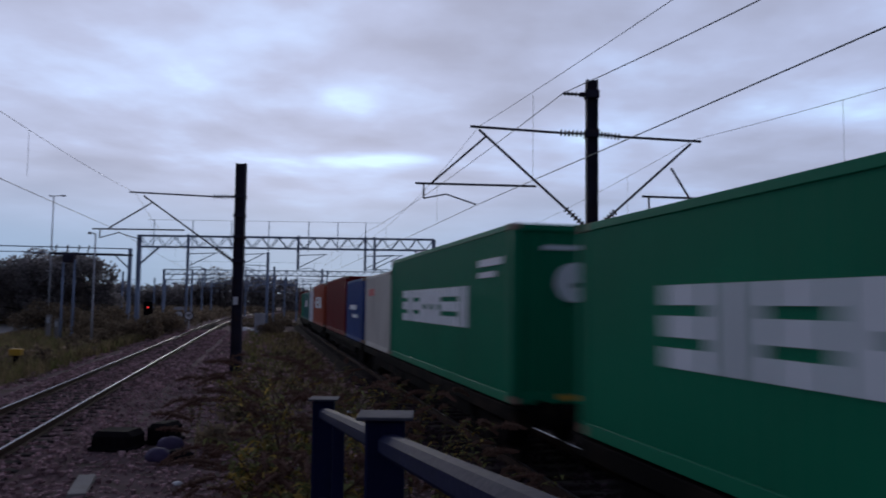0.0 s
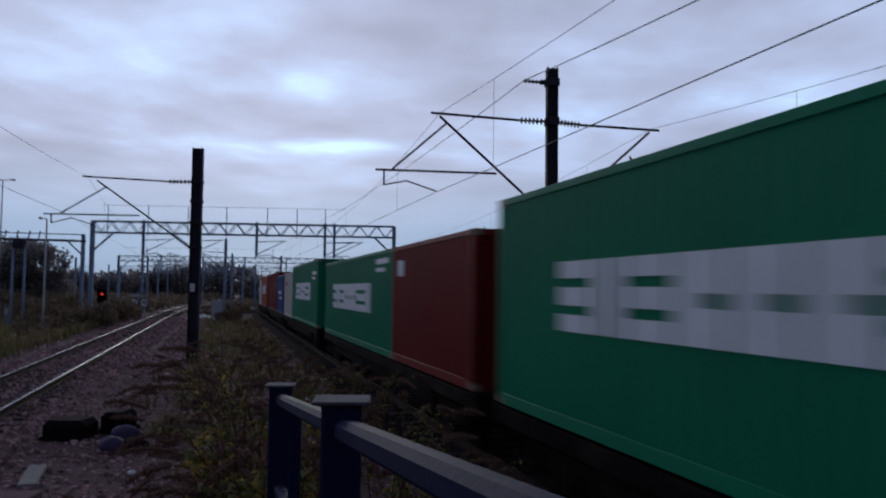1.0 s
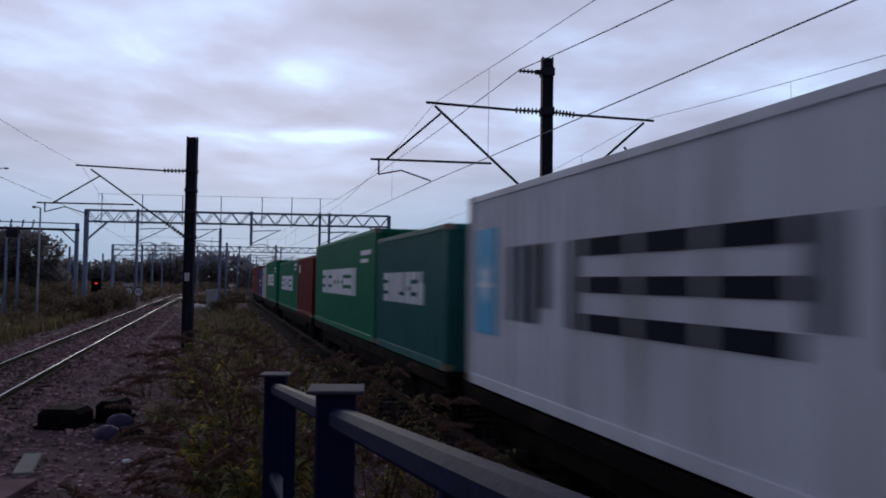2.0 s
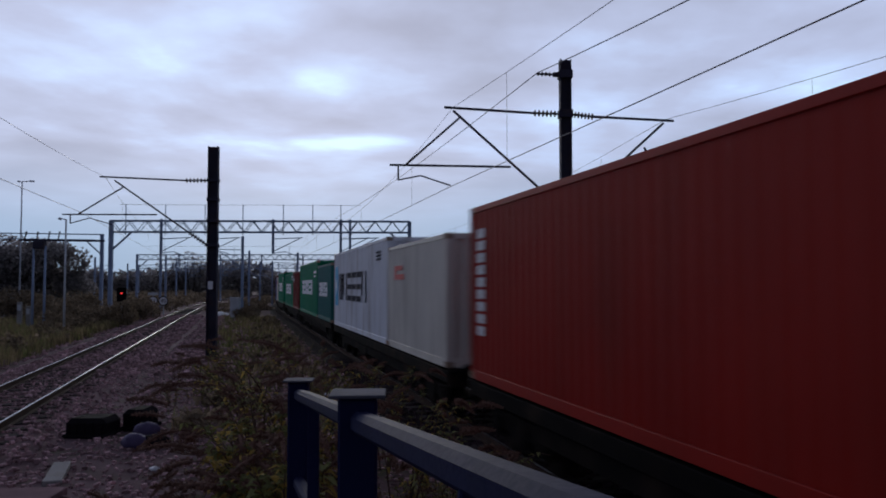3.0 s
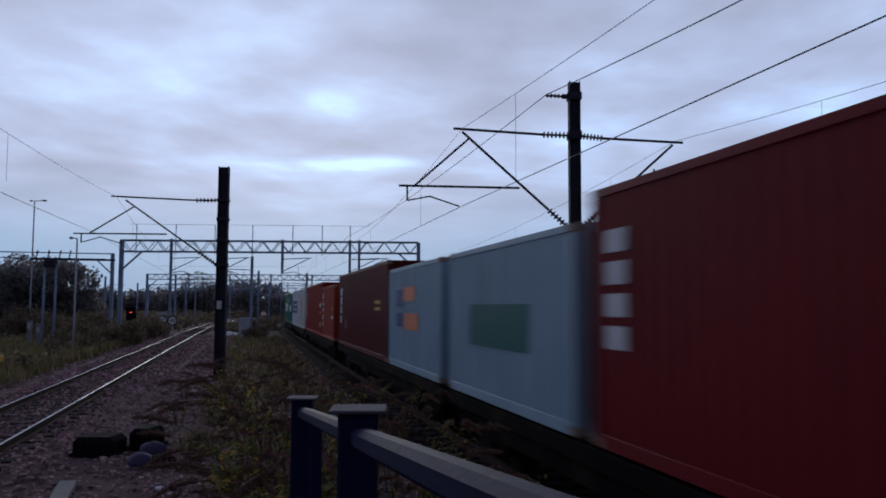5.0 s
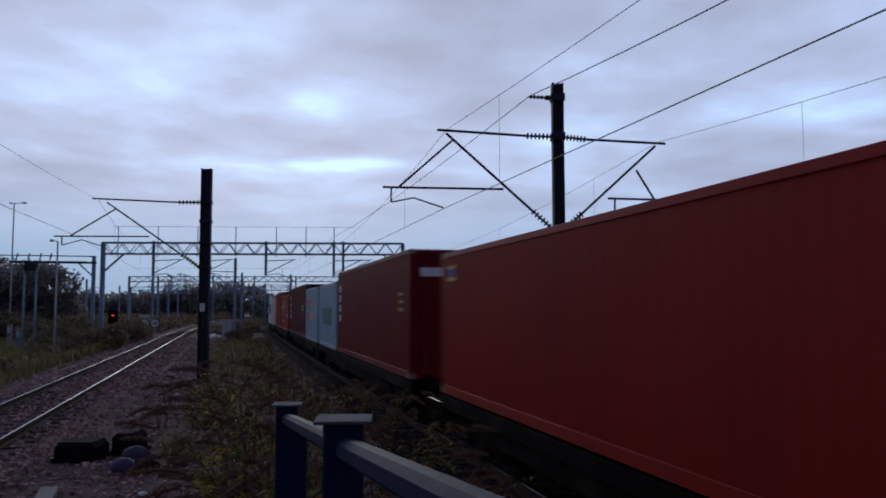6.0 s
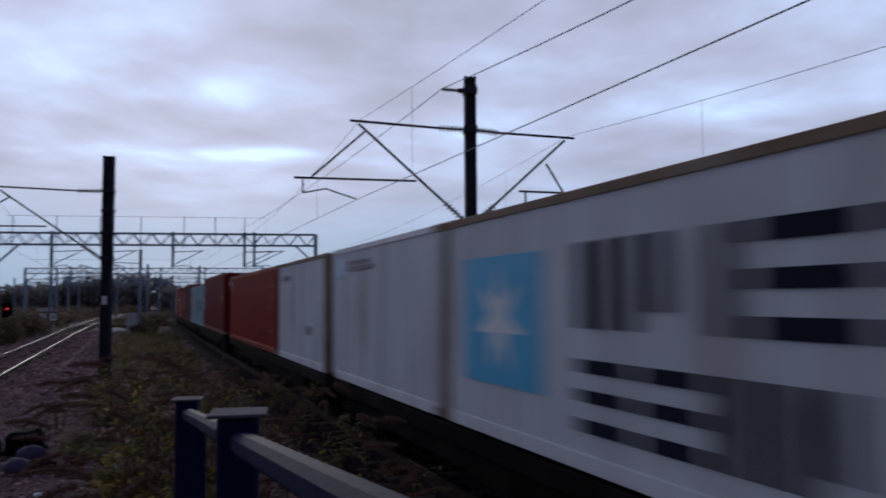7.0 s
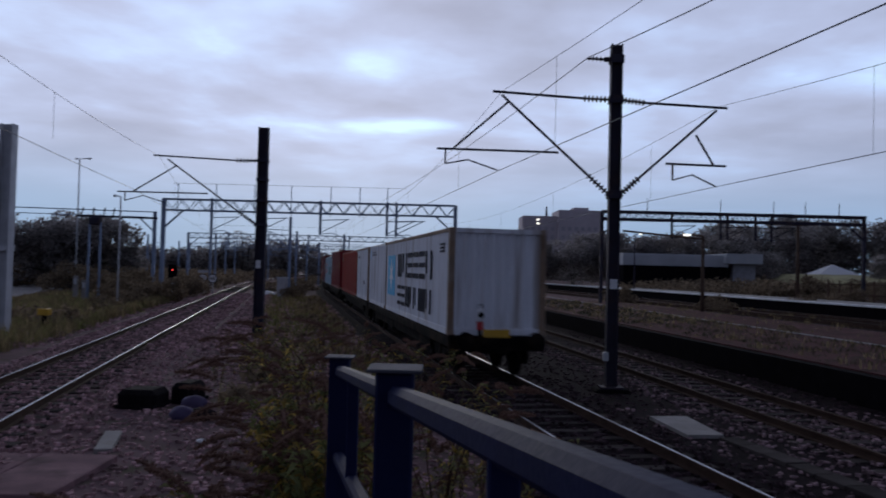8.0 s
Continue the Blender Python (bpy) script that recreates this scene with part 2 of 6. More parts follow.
M = {
    "ground": mat("earth_and_cinders", (0.165, 0.108, 0.115), 0.95, vary=0.4, scale=0.35, fine=9, bump=0.6, stain=(0.05, 0.06, 0.025), stain_amount=0.8, spec=0.04),
    "ballast": mat("ballast_bed", (0.19, 0.122, 0.128), 0.95, vary=0.35, scale=0.8, fine=26, bump=1.0, stain=(0.06, 0.045, 0.035), stain_amount=0.7, spec=0.04),
    # much darker stones and bed, for the right-hand tracks
    "stone_dark": mat("dark_ballast_stone", (0.066, 0.045, 0.052), 0.95, vary=0.3, scale=2, fine=30, bump=0.3, island=0.55, spec=0.02),
    "bed_dark": mat("dark_ballast_bed", (0.021, 0.015, 0.017), 0.95, vary=0.35, scale=0.8, fine=26, bump=1.0, spec=0.02),
    "stone": mat("ballast_stone", (0.43, 0.275, 0.285), 0.95, vary=0.3, scale=2, fine=30, bump=0.3, island=0.55, spec=0.04),
    "rail_side": mat("rusty_rail_steel", (0.055, 0.032, 0.024), 0.85, vary=0.3, bump=0.2, spec=0.12),
    "rail_head": mat("polished_rail_head", (0.30, 0.30, 0.33), 0.36, 1.0, vary=0.08, bump=0.02),
    "sleeper": mat("weathered_sleeper", (0.06, 0.05, 0.048), 0.9, vary=0.35, scale=2, bump=0.4, per_object=0.3, spec=0.04),
    "mast": mat("dark_mast_steel", (0.042, 0.039, 0.06), 0.8, 0.0, vary=0.3, scale=1.5, bump=0.2, stain=(0.09, 0.05, 0.035), stain_amount=0.5, spec=0.15),
    "galv": mat("galvanised_steel", (0.5, 0.51, 0.54), 0.6, 0.0, vary=0.2, scale=2, bump=0.1),
    "gantry": mat("grey_gantry_steel", (0.25, 0.31, 0.43), 0.6, 0.0, vary=0.2, scale=1, bump=0.1, spec=0.3),
    "wire": mat("copper_wire", (0.13, 0.13, 0.145), 0.5, 0.5, vary=0.1, bump=0),
    "insul": mat("brown_porcelain", (0.05, 0.045, 0.055), 0.6, vary=0.15, bump=0),
    "slab": mat("grimy_brown_concrete", (0.26, 0.158, 0.172), 0.92, vary=0.35, scale=1.5, fine=30, bump=0.4, stain=(0.05, 0.04, 0.035), stain_amount=0.7, spec=0.06),
    "concrete": mat("old_concrete", (0.30, 0.28, 0.27), 0.9, vary=0.25, scale=1.2, fine=35, bump=0.4, stain=(0.14, 0.13, 0.11), stain_amount=0.6),
    # post caps: a paler grey than the railing's dark blue
    "cap": mat("pale_cap_paint", (0.10, 0.10, 0.125), 0.85, vary=0.25, scale=9, bump=0.1, spec=0.15),
    "paintrail": mat("dark_blue_railing_paint", (0.006, 0.009, 0.046), 0.7, 0.0, vary=0.2, scale=6, fine=90, bump=0.03, stain=(0.018, 0.02, 0.05), stain_amount=0.3, spec=0.13),
    # one near-black for walls, sign discs and signal parts
    "black": mat("matt_black", (0.007, 0.006, 0.008), 0.95, vary=0.4, bump=0.3, spec=0.02),
    "under": mat("wagon_underframe", (0.009, 0.008, 0.008), 0.85, vary=0.4, bump=0.3, stain=(0.06, 0.04, 0.03), stain_amount=0.5, spec=0.03),
    "leaf": mat("weed_leaf", (0.21, 0.215, 0.08), 0.75, vary=0.35, scale=1.2, bump=0, island=0.55, spec=0.2),
    "leaf_y": mat("yellowing_leaf", (0.42, 0.29, 0.07), 0.75, vary=0.35, scale=1.2, bump=0, island=0.5, spec=0.2),
    "stem": mat("woody_stem", (0.10, 0.06, 0.045), 0.9, vary=0.3, bump=0.2, spec=0.15),
    "spike": mat("brown_seed_spike", (0.22, 0.125, 0.095), 0.9, vary=0.35, bump=0, island=0.4, spec=0.1),
    # paled and greyed beyond leaf green: distance haze put into the colour
    "tree": mat("hazed_tree_leaf", (0.31, 0.285, 0.28), 0.8, vary=0.35, scale=0.3, bump=0, island=0.5),
    "bark": mat("tree_bark", (0.06, 0.05, 0.04), 0.95, vary=0.3, bump=0.5),
    "brick": mat("red_brown_surface", (0.10, 0.045, 0.045), 0.9, vary=0.25, scale=0.5, fine=14, bump=0.3, stain=(0.035, 0.035, 0.022), stain_amount=0.9, spec=0.03),
    "white": mat("white_paint", (0.72, 0.72, 0.74), 0.6, vary=0.1, bump=0.05),
    "cladding": mat("pale_cladding", (0.42, 0.43, 0.46), 0.7, vary=0.15, scale=0.4, bump=0.05),
    "yellow": mat("yellow_paint", (0.62, 0.36, 0.03), 0.6, vary=0.15, bump=0.05, stain=(0.2, 0.12, 0.04), stain_amount=0.4),
    "red_lamp": mat("red_lamp_glow", (1.0, 0.05, 0.05), 0.4, vary=0.0, bump=0, emit=1.0),
    "lamp_glow": mat("lit_lamp", (1.0, 0.95, 0.85), 0.4, vary=0.0, bump=0, emit=1.5),
    "bag": mat("purple_grey_sack", (0.075, 0.055, 0.12), 0.7, vary=0.3, scale=5, bump=0.4, spec=0.25),
    "rubber": mat("black_crate_plastic", (0.012, 0.010, 0.012), 0.85, vary=0.3, bump=0.2, spec=0.04),
    # tower panes, paled with the wall: haze in the colour
    "hazed_pane": mat("hazed_far_window", (0.42, 0.38, 0.42), 0.5, vary=0.2, bump=0),
    "cabinet": mat("dull_grey_cabinet_paint", (0.30, 0.30, 0.33), 0.7, vary=0.2, scale=1.0, bump=0.05, stain=(0.14, 0.13, 0.13), stain_amount=0.5),
    "moss": mat("dark_platform_weed", (0.10, 0.10, 0.06), 0.85, vary=0.35, scale=0.8, bump=0, island=0.5, spec=0.1),
    "meadow": mat("pale_dry_meadow", (0.36, 0.33, 0.17), 0.95, vary=0.35, scale=0.3, fine=5, bump=0.4, stain=(0.16, 0.17, 0.07), stain_amount=0.6),
    "glass": mat("dark_window_glass", (0.03, 0.035, 0.045), 0.12, vary=0.1, bump=0),
    # concrete lightened in place of the haze over the skyline
    "tower": mat("hazed_tower_concrete", (0.56, 0.49, 0.52), 0.9, vary=0.12, scale=0.05, fine=0.6, bump=0.1),
    "roof": mat("roof_slate", (0.07, 0.055, 0.055), 0.85, vary=0.25, scale=0.8, bump=0.2),
    "brickwall": mat("house_brick", (0.11, 0.075, 0.065), 0.9, vary=0.2, scale=0.5, fine=8, bump=0.2),
    "fence": mat("brown_timber", (0.10, 0.06, 0.04), 0.9, vary=0.3, bump=0.3, per_object=0.25),
    "coping": mat("damp_white_coping", (0.80, 0.80, 0.82), 0.32, vary=0.12, scale=0.6, fine=6, bump=0.05, stain=(0.4, 0.38, 0.37), stain_amount=0.4),
    "midstone": mat("brown_ballast_stone", (0.27, 0.185, 0.20), 0.95, vary=0.3, scale=2, fine=30, bump=0.3, island=0.6, spec=0.03),
    "scrub": mat("brown_green_scrub_leaf", (0.235, 0.18, 0.125), 0.85, vary=0.4, scale=0.4, bump=0, island=0.6, spec=0.12),
    "drygrass": mat("dry_grass", (0.27, 0.215, 0.115), 0.9, vary=0.35, scale=0.8, bump=0, island=0.5, spec=0.12),
}


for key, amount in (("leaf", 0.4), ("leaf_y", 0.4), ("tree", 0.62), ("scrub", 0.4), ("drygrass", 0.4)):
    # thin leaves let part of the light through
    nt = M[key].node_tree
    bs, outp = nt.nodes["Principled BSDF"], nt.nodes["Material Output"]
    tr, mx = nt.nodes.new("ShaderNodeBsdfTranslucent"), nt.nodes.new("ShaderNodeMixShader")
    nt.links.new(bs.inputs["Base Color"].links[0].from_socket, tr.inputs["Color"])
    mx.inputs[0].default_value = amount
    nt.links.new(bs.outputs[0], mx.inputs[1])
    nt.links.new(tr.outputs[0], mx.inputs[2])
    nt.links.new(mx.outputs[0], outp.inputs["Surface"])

# ---------------- mesh helpers ----------------
def bm_box(bm, lo, hi, bevel=0.0):
    """An axis-aligned box between two corners, with a small bevel if asked."""
    sub = bmesh.new()
    bmesh.ops.create_cube(sub, size=1.0)
    for v in sub.verts:
        v.co = Vector([lo[i] + (v.co[i] + 0.5) * (hi[i] - lo[i]) for i in range(3)])
    if bevel:
        bmesh.ops.bevel(sub, geom=sub.edges[:], offset=bevel, segments=1, affect="EDGES")
    join(bm, sub)
    return bm


def join(bm, sub, m=None, mat_index=None):
    """Adds the faces of sub to bm."""
    idx = [bm.verts.new((m @ v.co) if m else v.co) for v in sub.verts]
    sub.verts.index_update()
    for f in sub.faces:
        nf = bm.faces.new([idx[v.index] for v in f.verts])
        nf.smooth = f.smooth
        nf.material_index = f.material_index if mat_index is None else mat_index
    sub.free()


def bm_bar(bm, a, b, r=0.03, sides=6, r2=None, square=False, caps=True):
    """A round or square bar from a to b, tapered to r2."""
    a, b = Vector(a), Vector(b)
    d = (b - a).normalized()
    ref = Vector((0, 0, 1)) if abs(d.z) < 0.95 else Vector((1, 0, 0))
    u = d.cross(ref).normalized()
    w = u.cross(d)
    n = 4 if square else sides
    off = math.pi / 4 if square else 0.0
    k = math.sqrt(2) if square else 1.0
    rings = []
    for p, rad in ((a, r), (b, r if r2 is None else r2)):
        rings.append([bm.verts.new(p + (u * math.cos(off + 2 * math.pi * i / n) + w * math.sin(off + 2 * math.pi * i / n)) * rad * k) for i in range(n)])
    for i in range(n):
        f = bm.faces.new((rings[0][i], rings[0][(i + 1) % n], rings[1][(i + 1) % n], rings[1][i]))
        f.smooth = not square
    if caps:
        bm.faces.new(rings[0][::-1])
        bm.faces.new(rings[1])
    return bm


def bm_tube(bm, pts, radii, sides=6):
    """A bent tapering tube through pts."""
    prev = None
    for i, p in enumerate(pts):
        p = Vector(p)
        d = (Vector(pts[min(i + 1, len(pts) - 1)]) - Vector(pts[max(i - 1, 0)])).normalized()
        ref = Vector((0, 0, 1)) if abs(d.z) < 0.9 else Vector((1, 0, 0))
        u = d.cross(ref).normalized()
        w = u.cross(d)
        ring = [bm.verts.new(p + (u * math.cos(2 * math.pi * k / sides) + w * math.sin(2 * math.pi * k / sides)) * radii[i]) for k in range(sides)]
        if prev:
            for k in range(sides):
                f = bm.faces.new((prev[k], prev[(k + 1) % sides], ring[(k + 1) % sides], ring[k]))
                f.smooth = True
        prev = ring
    return bm


def bm_prism(bm, outline, z0, z1):
    """A flat outline (x, y) raised from z0 to z1."""
    lo = [bm.verts.new((x, y, z0)) for x, y in outline]
    hi = [bm.verts.new((x, y, z1)) for x, y in outline]
    n = len(outline)
    for i in range(n):
        bm.faces.new((lo[i], lo[(i + 1) % n], hi[(i + 1) % n], hi[i]))
    bm.faces.new(hi)
    bm.faces.new(lo[::-1])
    return bm


def mesh_of(name, bm, *mats):
    bmesh.ops.recalc_face_normals(bm, faces=bm.faces[:])
    me = bpy.data.meshes.new(name)
    bm.to_mesh(me)
    bm.free()
    for m in mats:
        me.materials.append(M[m] if isinstance(m, str) else m)
    return me


def part(name, bm, material, parent=None, label="", at=None):
    """Links a bmesh (or a mesh) as one object under parent."""
    me = bm if isinstance(bm, bpy.types.Mesh) else mesh_of(name, bm, *(material if isinstance(material, (list, tuple)) else (material,)))
    ob = new(name, me)
    if parent:
        ob.parent = parent
    if at is not None:
        ob.matrix_basis = at
    if label:
        ob["label"] = label
    return ob


def thing(name, m, label, category, group="", kind=""):
    return tagged_at(new(name), m, label, category, group, kind)


def tagged_at(ob, m, label, category, group="", kind=""):
    ob.matrix_basis = m
    return tagged(ob, label, category, group, kind)


B = bmesh.new


# ---------------- the lie of the land ----------------
def train_x(y):
    """Centre line of the track that carries the freight train."""
    return 5.16 - 0.198 * y + (max(0.0, y - 20.0) ** 2) * 8e-5 + (max(0.0, y - 85.0) ** 2) / 1400.0


def left_x(y):
    return -4.93 - 0.202 * y + (max(0.0, y - 70.0) ** 2) * 4.2e-4


def second_x(y):
    return 9.3 - 0.14 * y


def far_left_x(y):
    return -27.0 - 0.235 * y


def smooth(t):
    t = max(0.0, min(1.0, t))
    return t * t * (3 - 2 * t)


def ground_z(x, y):
    u = x - (5.07 - 0.1953 * y)
    z = -0.02 - 0.24 * smooth((u + 4.6) / 2.2)
    z += 1.1 * smooth((-u - 36) / 16) + 0.9 * smooth((u - 42) / 20)
    return z + 0.05 * noise.noise(Vector((x * 0.35, y * 0.35, 3.1))) + 0.02 * noise.noise(Vector((x * 1.7, y * 1.7, 0)))


def axis(near, step, far, grow=1.35):
    pts, d, p = [near[0] + step * i for i in range(int((near[1] - near[0]) / step) + 1)], step, near[1]
    lo, hi = [], []
    p = pts[-1]
    while p < far:
        d *= grow
        p += d
        hi.append(p)
    d, p = step, near[0]
    while p > -far:
        d *= grow
        p -= d
        lo.append(p)
    return lo[::-1] + pts + hi


def build_ground():
    xs, ys = axis((-30, 30), 0.5, 2500), axis((-6, 60), 0.5, 2500)
    verts = [(x, y, ground_z(x, y)) for y in ys for x in xs]
    nx = len(xs)
    faces = [(j * nx + i, j * nx + i + 1, (j + 1) * nx + i + 1, (j + 1) * nx + i) for j in range(len(ys) - 1) for i in range(nx - 1)]
    me = bpy.data.meshes.new("ground")
    me.from_pydata(verts, [], faces)
    me.materials.append(M["ground"])
    tagged(new("ground", me), "dark cinder and earth ground beside the tracks", "ground", kind="structure")


build_ground()


def sweep(bm, path, profile, closed=True, mats=None):
    """Sweeps a profile of (side, height) along a path of (x, y, z)."""
    prev = None
    for i, p in enumerate(path):
        a, b = Vector(path[max(i - 1, 0)]), Vector(path[min(i + 1, len(path) - 1)])
        d = (b - a).normalized()
        side = Vector((d.y, -d.x, 0)).normalized()
        ring = [bm.verts.new(Vector(p) + side * s + Vector((0, 0, h))) for s, h in profile]
        if prev:
            n = len(ring)
            for k in range(n if closed else n - 1):
                f = bm.faces.new((prev[k], prev[(k + 1) % n], ring[(k + 1) % n], ring[k]))
                f.material_index = mats[k] if mats else 0
        prev = ring
    return bm


RAIL = [(-0.035, -0.002), (-0.018, 0.0), (0.024, 0.0), (0.035, -0.002), (0.035, -0.04), (0.009, -0.055), (0.009, -0.13), (0.065, -0.15), (0.065, -0.159), (-0.065, -0.159), (-0.065, -0.15), (-0.009, -0.13), (-0.009, -0.055), (-0.035, -0.04)]
RAIL_MATS = [0, 1] + [0] * 12


def path_of(fx, z, y0, y1, step=4.0, off=0.0):
    n = max(2, int((y1 - y0) / step))
    out = []
    for i in range(n + 1):
        y = y0 + (y1 - y0) * i / n
        k = (fx(y + 0.5) - fx(y - 0.5))
        out.append((fx(y) + off * math.sqrt(1 + k * k), y, z))
    return out


bms = B()
bm_box(bms, (-1.28, -0.125, -0.13), (1.28, 0.125, 0.0), 0.012)
SLEEPER = mesh_of("sleeper", bms, "sleeper")


def railway_track(fx, z, y0, y1, label, shiny=True, sleepers=(0, 100), bed_mat="ballast"):
    track = thing("railway_track", pose(0, 0, 0), label, "railway track", kind="structure")
    for off in (-0.7525, 0.7525):
        part("rail", sweep(B(), path_of(fx, z, y0, y1, 4.0, off), RAIL, True, RAIL_MATS), ("rail_side", "rail_head" if shiny else "rail_side"), track)
    bed = sweep(B(), path_of(fx, z, y0, y1, 4.0), [(-2.5, -0.42), (-1.75, -0.19), (1.75, -0.19), (2.5, -0.42)], False)
    part("ballast_bed", bed, bed_mat, track)
    y = sleepers[0]
    while y < sleepers[1]:
        k = fx(y + 0.5) - fx(y - 0.5)
        part("sleeper", SLEEPER, None, track, at=pose(fx(y), y, z - 0.159, 0, 0, -math.degrees(math.atan(k)) + random.uniform(-0.6, 0.6)))
        y += 0.66
    return track


railway_track(left_x, 0.22, -30, 330, "single railway track with bright worn rail heads on ballast", sleepers=(5, 95))
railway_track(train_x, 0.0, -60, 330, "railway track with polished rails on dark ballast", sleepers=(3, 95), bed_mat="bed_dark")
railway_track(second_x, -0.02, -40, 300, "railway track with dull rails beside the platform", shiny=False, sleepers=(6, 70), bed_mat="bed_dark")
railway_track(far_left_x, 0.35, -10, 300, "rusty siding track behind the weeds", shiny=False, sleepers=(10, 40))

# ---------------- the freight train ----------------
SPEED, TAIL = 21.063, 19.62
_ys = np.arange(-320.0, 420.0, 0.5)
_xs = np.array([train_x(y) for y in _ys])
_s = np.concatenate([[0], np.cumsum(np.hypot(np.diff(_xs), np.diff(_ys)))])
_s -= np.interp(0.0, _ys, _s)


def along(s, z):
    """The pose on the train's track, s metres from where it passes beside the camera."""
    y = float(np.interp(s, _s, _ys))
    k = train_x(y + 0.5) - train_x(y - 0.5)
    return pose(train_x(y), y, z, 0, 0, math.degrees(math.atan2(-k, 1.0)))


def paint(name, base, rust=0.5, stain=(0.10, 0.05, 0.03), spec=0.14):
    return mat(name, base, 0.55, vary=0.12, scale=0.6, fine=25, bump=0.06, stain=stain, stain_amount=rust * 0.7, streak=True, spec=spec)


P = {
    "green": paint("green_container_paint", (0.005, 0.215, 0.105), 0.3, (0.012, 0.07, 0.04)),
    "teal": paint("teal_container_paint", (0.02, 0.14, 0.13), 0.35, (0.04, 0.07, 0.06)),
    "grey": paint("light_grey_container_paint", (0.74, 0.75, 0.80), 1.0, (0.30, 0.24, 0.20), 0.3),
    "warm_grey": paint("beige_grey_container_paint", (0.66, 0.61, 0.54), 0.5, (0.22, 0.17, 0.13), 0.3),
    "blue_grey": paint("pale_blue_container_paint", (0.32, 0.44, 0.53), 0.45, (0.15, 0.14, 0.14), 0.25),
    "blue": paint("blue_container_paint", (0.03, 0.07, 0.25), 0.4, (0.05, 0.05, 0.09)),
    "brown": paint("red_brown_container_paint", (0.19, 0.009, 0.009), 0.7, (0.07, 0.02, 0.016)),
    "red": paint("rust_red_container_paint", (0.30, 0.012, 0.007), 0.6, (0.10, 0.02, 0.012)),
    "brick_red": paint("faded_brick_red_container_paint", (0.38, 0.038, 0.017), 0.6, (0.17, 0.035, 0.02), 0.2),
    "orange": paint("orange_red_container_paint", (0.40, 0.075, 0.035), 0.4, (0.16, 0.05, 0.03)),
    "maroon": paint("maroon_container_paint", (0.19, 0.009, 0.014), 0.6, (0.05, 0.012, 0.014)),
    "dark_maroon": paint("dark_maroon_container_paint", (0.115, 0.006, 0.011), 0.6, (0.04, 0.010, 0.012)),
    "rust": mat("rusty_steel_edge", (0.27, 0.18, 0.12), 0.85, vary=0.35, scale=3, bump=0.2, stain=(0.30, 0.27, 0.24), stain_amount=0.6),
    "print_white": mat("white_printing", (0.80, 0.83, 0.86), 0.6, vary=0.08, scale=2, bump=0),
    "print_dark": mat("dark_printing", (0.012, 0.014, 0.03), 0.75, vary=0.1, scale=2, bump=0, spec=0.08),
    "print_faded": mat("faded_dark_printing", (0.22, 0.22, 0.25), 0.7, vary=0.3, scale=4, bump=0),
    "print_blue": mat("sky_blue_printing", (0.06, 0.45, 0.74), 0.6, vary=0.08, scale=2, bump=0),
    "print_sky": mat("pale_blue_sticker", (0.50, 0.66, 0.86), 0.6, vary=0.08, scale=2, bump=0),
    "print_red": mat("red_printing", (0.55, 0.05, 0.05), 0.6, vary=0.1, scale=2, bump=0),
    "print_orange": mat("orange_printing", (0.75, 0.2, 0.07), 0.6, vary=0.1, scale=2, bump=0),
    "print_yellow": mat("yellow_printing", (0.60, 0.34, 0.05), 0.6, vary=0.1, scale=2, bump=0),
    "print_green": mat("green_printing", (0.008, 0.13, 0.065), 0.6, vary=0.1, scale=2, bump=0),
}


def corrugated(length, height, pitch=0.278, depth=0.036):
    """A corrugated sheet in the plane (along, up), waves towards +out; returned as (along, out) steps."""
    n = max(2, round(length / pitch))
    p = length / n
    steps = []
    for i in range(n):
        a = i * p
        steps += [(a, 0.0), (a + p * 0.26, 0.0), (a + p * 0.5, -depth), (a + p * 0.76, -depth)]
    steps.append((length, 0.0))
    return steps


def sheet(bm, steps, z0, z1, place, thick=0.004):
    """Raises corrugated steps between z0 and z1; place(along, out) gives x, y."""
    prev = None
    for a, o in steps:
        x, y = place(a, o)
        pair = (bm.verts.new((x, y, z0)), bm.verts.new((x, y, z1)))
        if prev:
            bm.faces.new((prev[0], pair[0], pair[1], prev[1]))
        prev = pair
    return bm


_made = {}


def cached(key, build, *mats):
    if key not in _made:
        bm = B()
        build(bm)
        _made[key] = mesh_of(key[0], bm, *mats)
    return _made[key]


def casting_mesh():
    def build(bm):
        bm_box(bm, (-0.081, -0.089, -0.059), (0.081, 0.089, 0.059), 0.012)
    return cached(("corner_casting",), build, P["rust"])


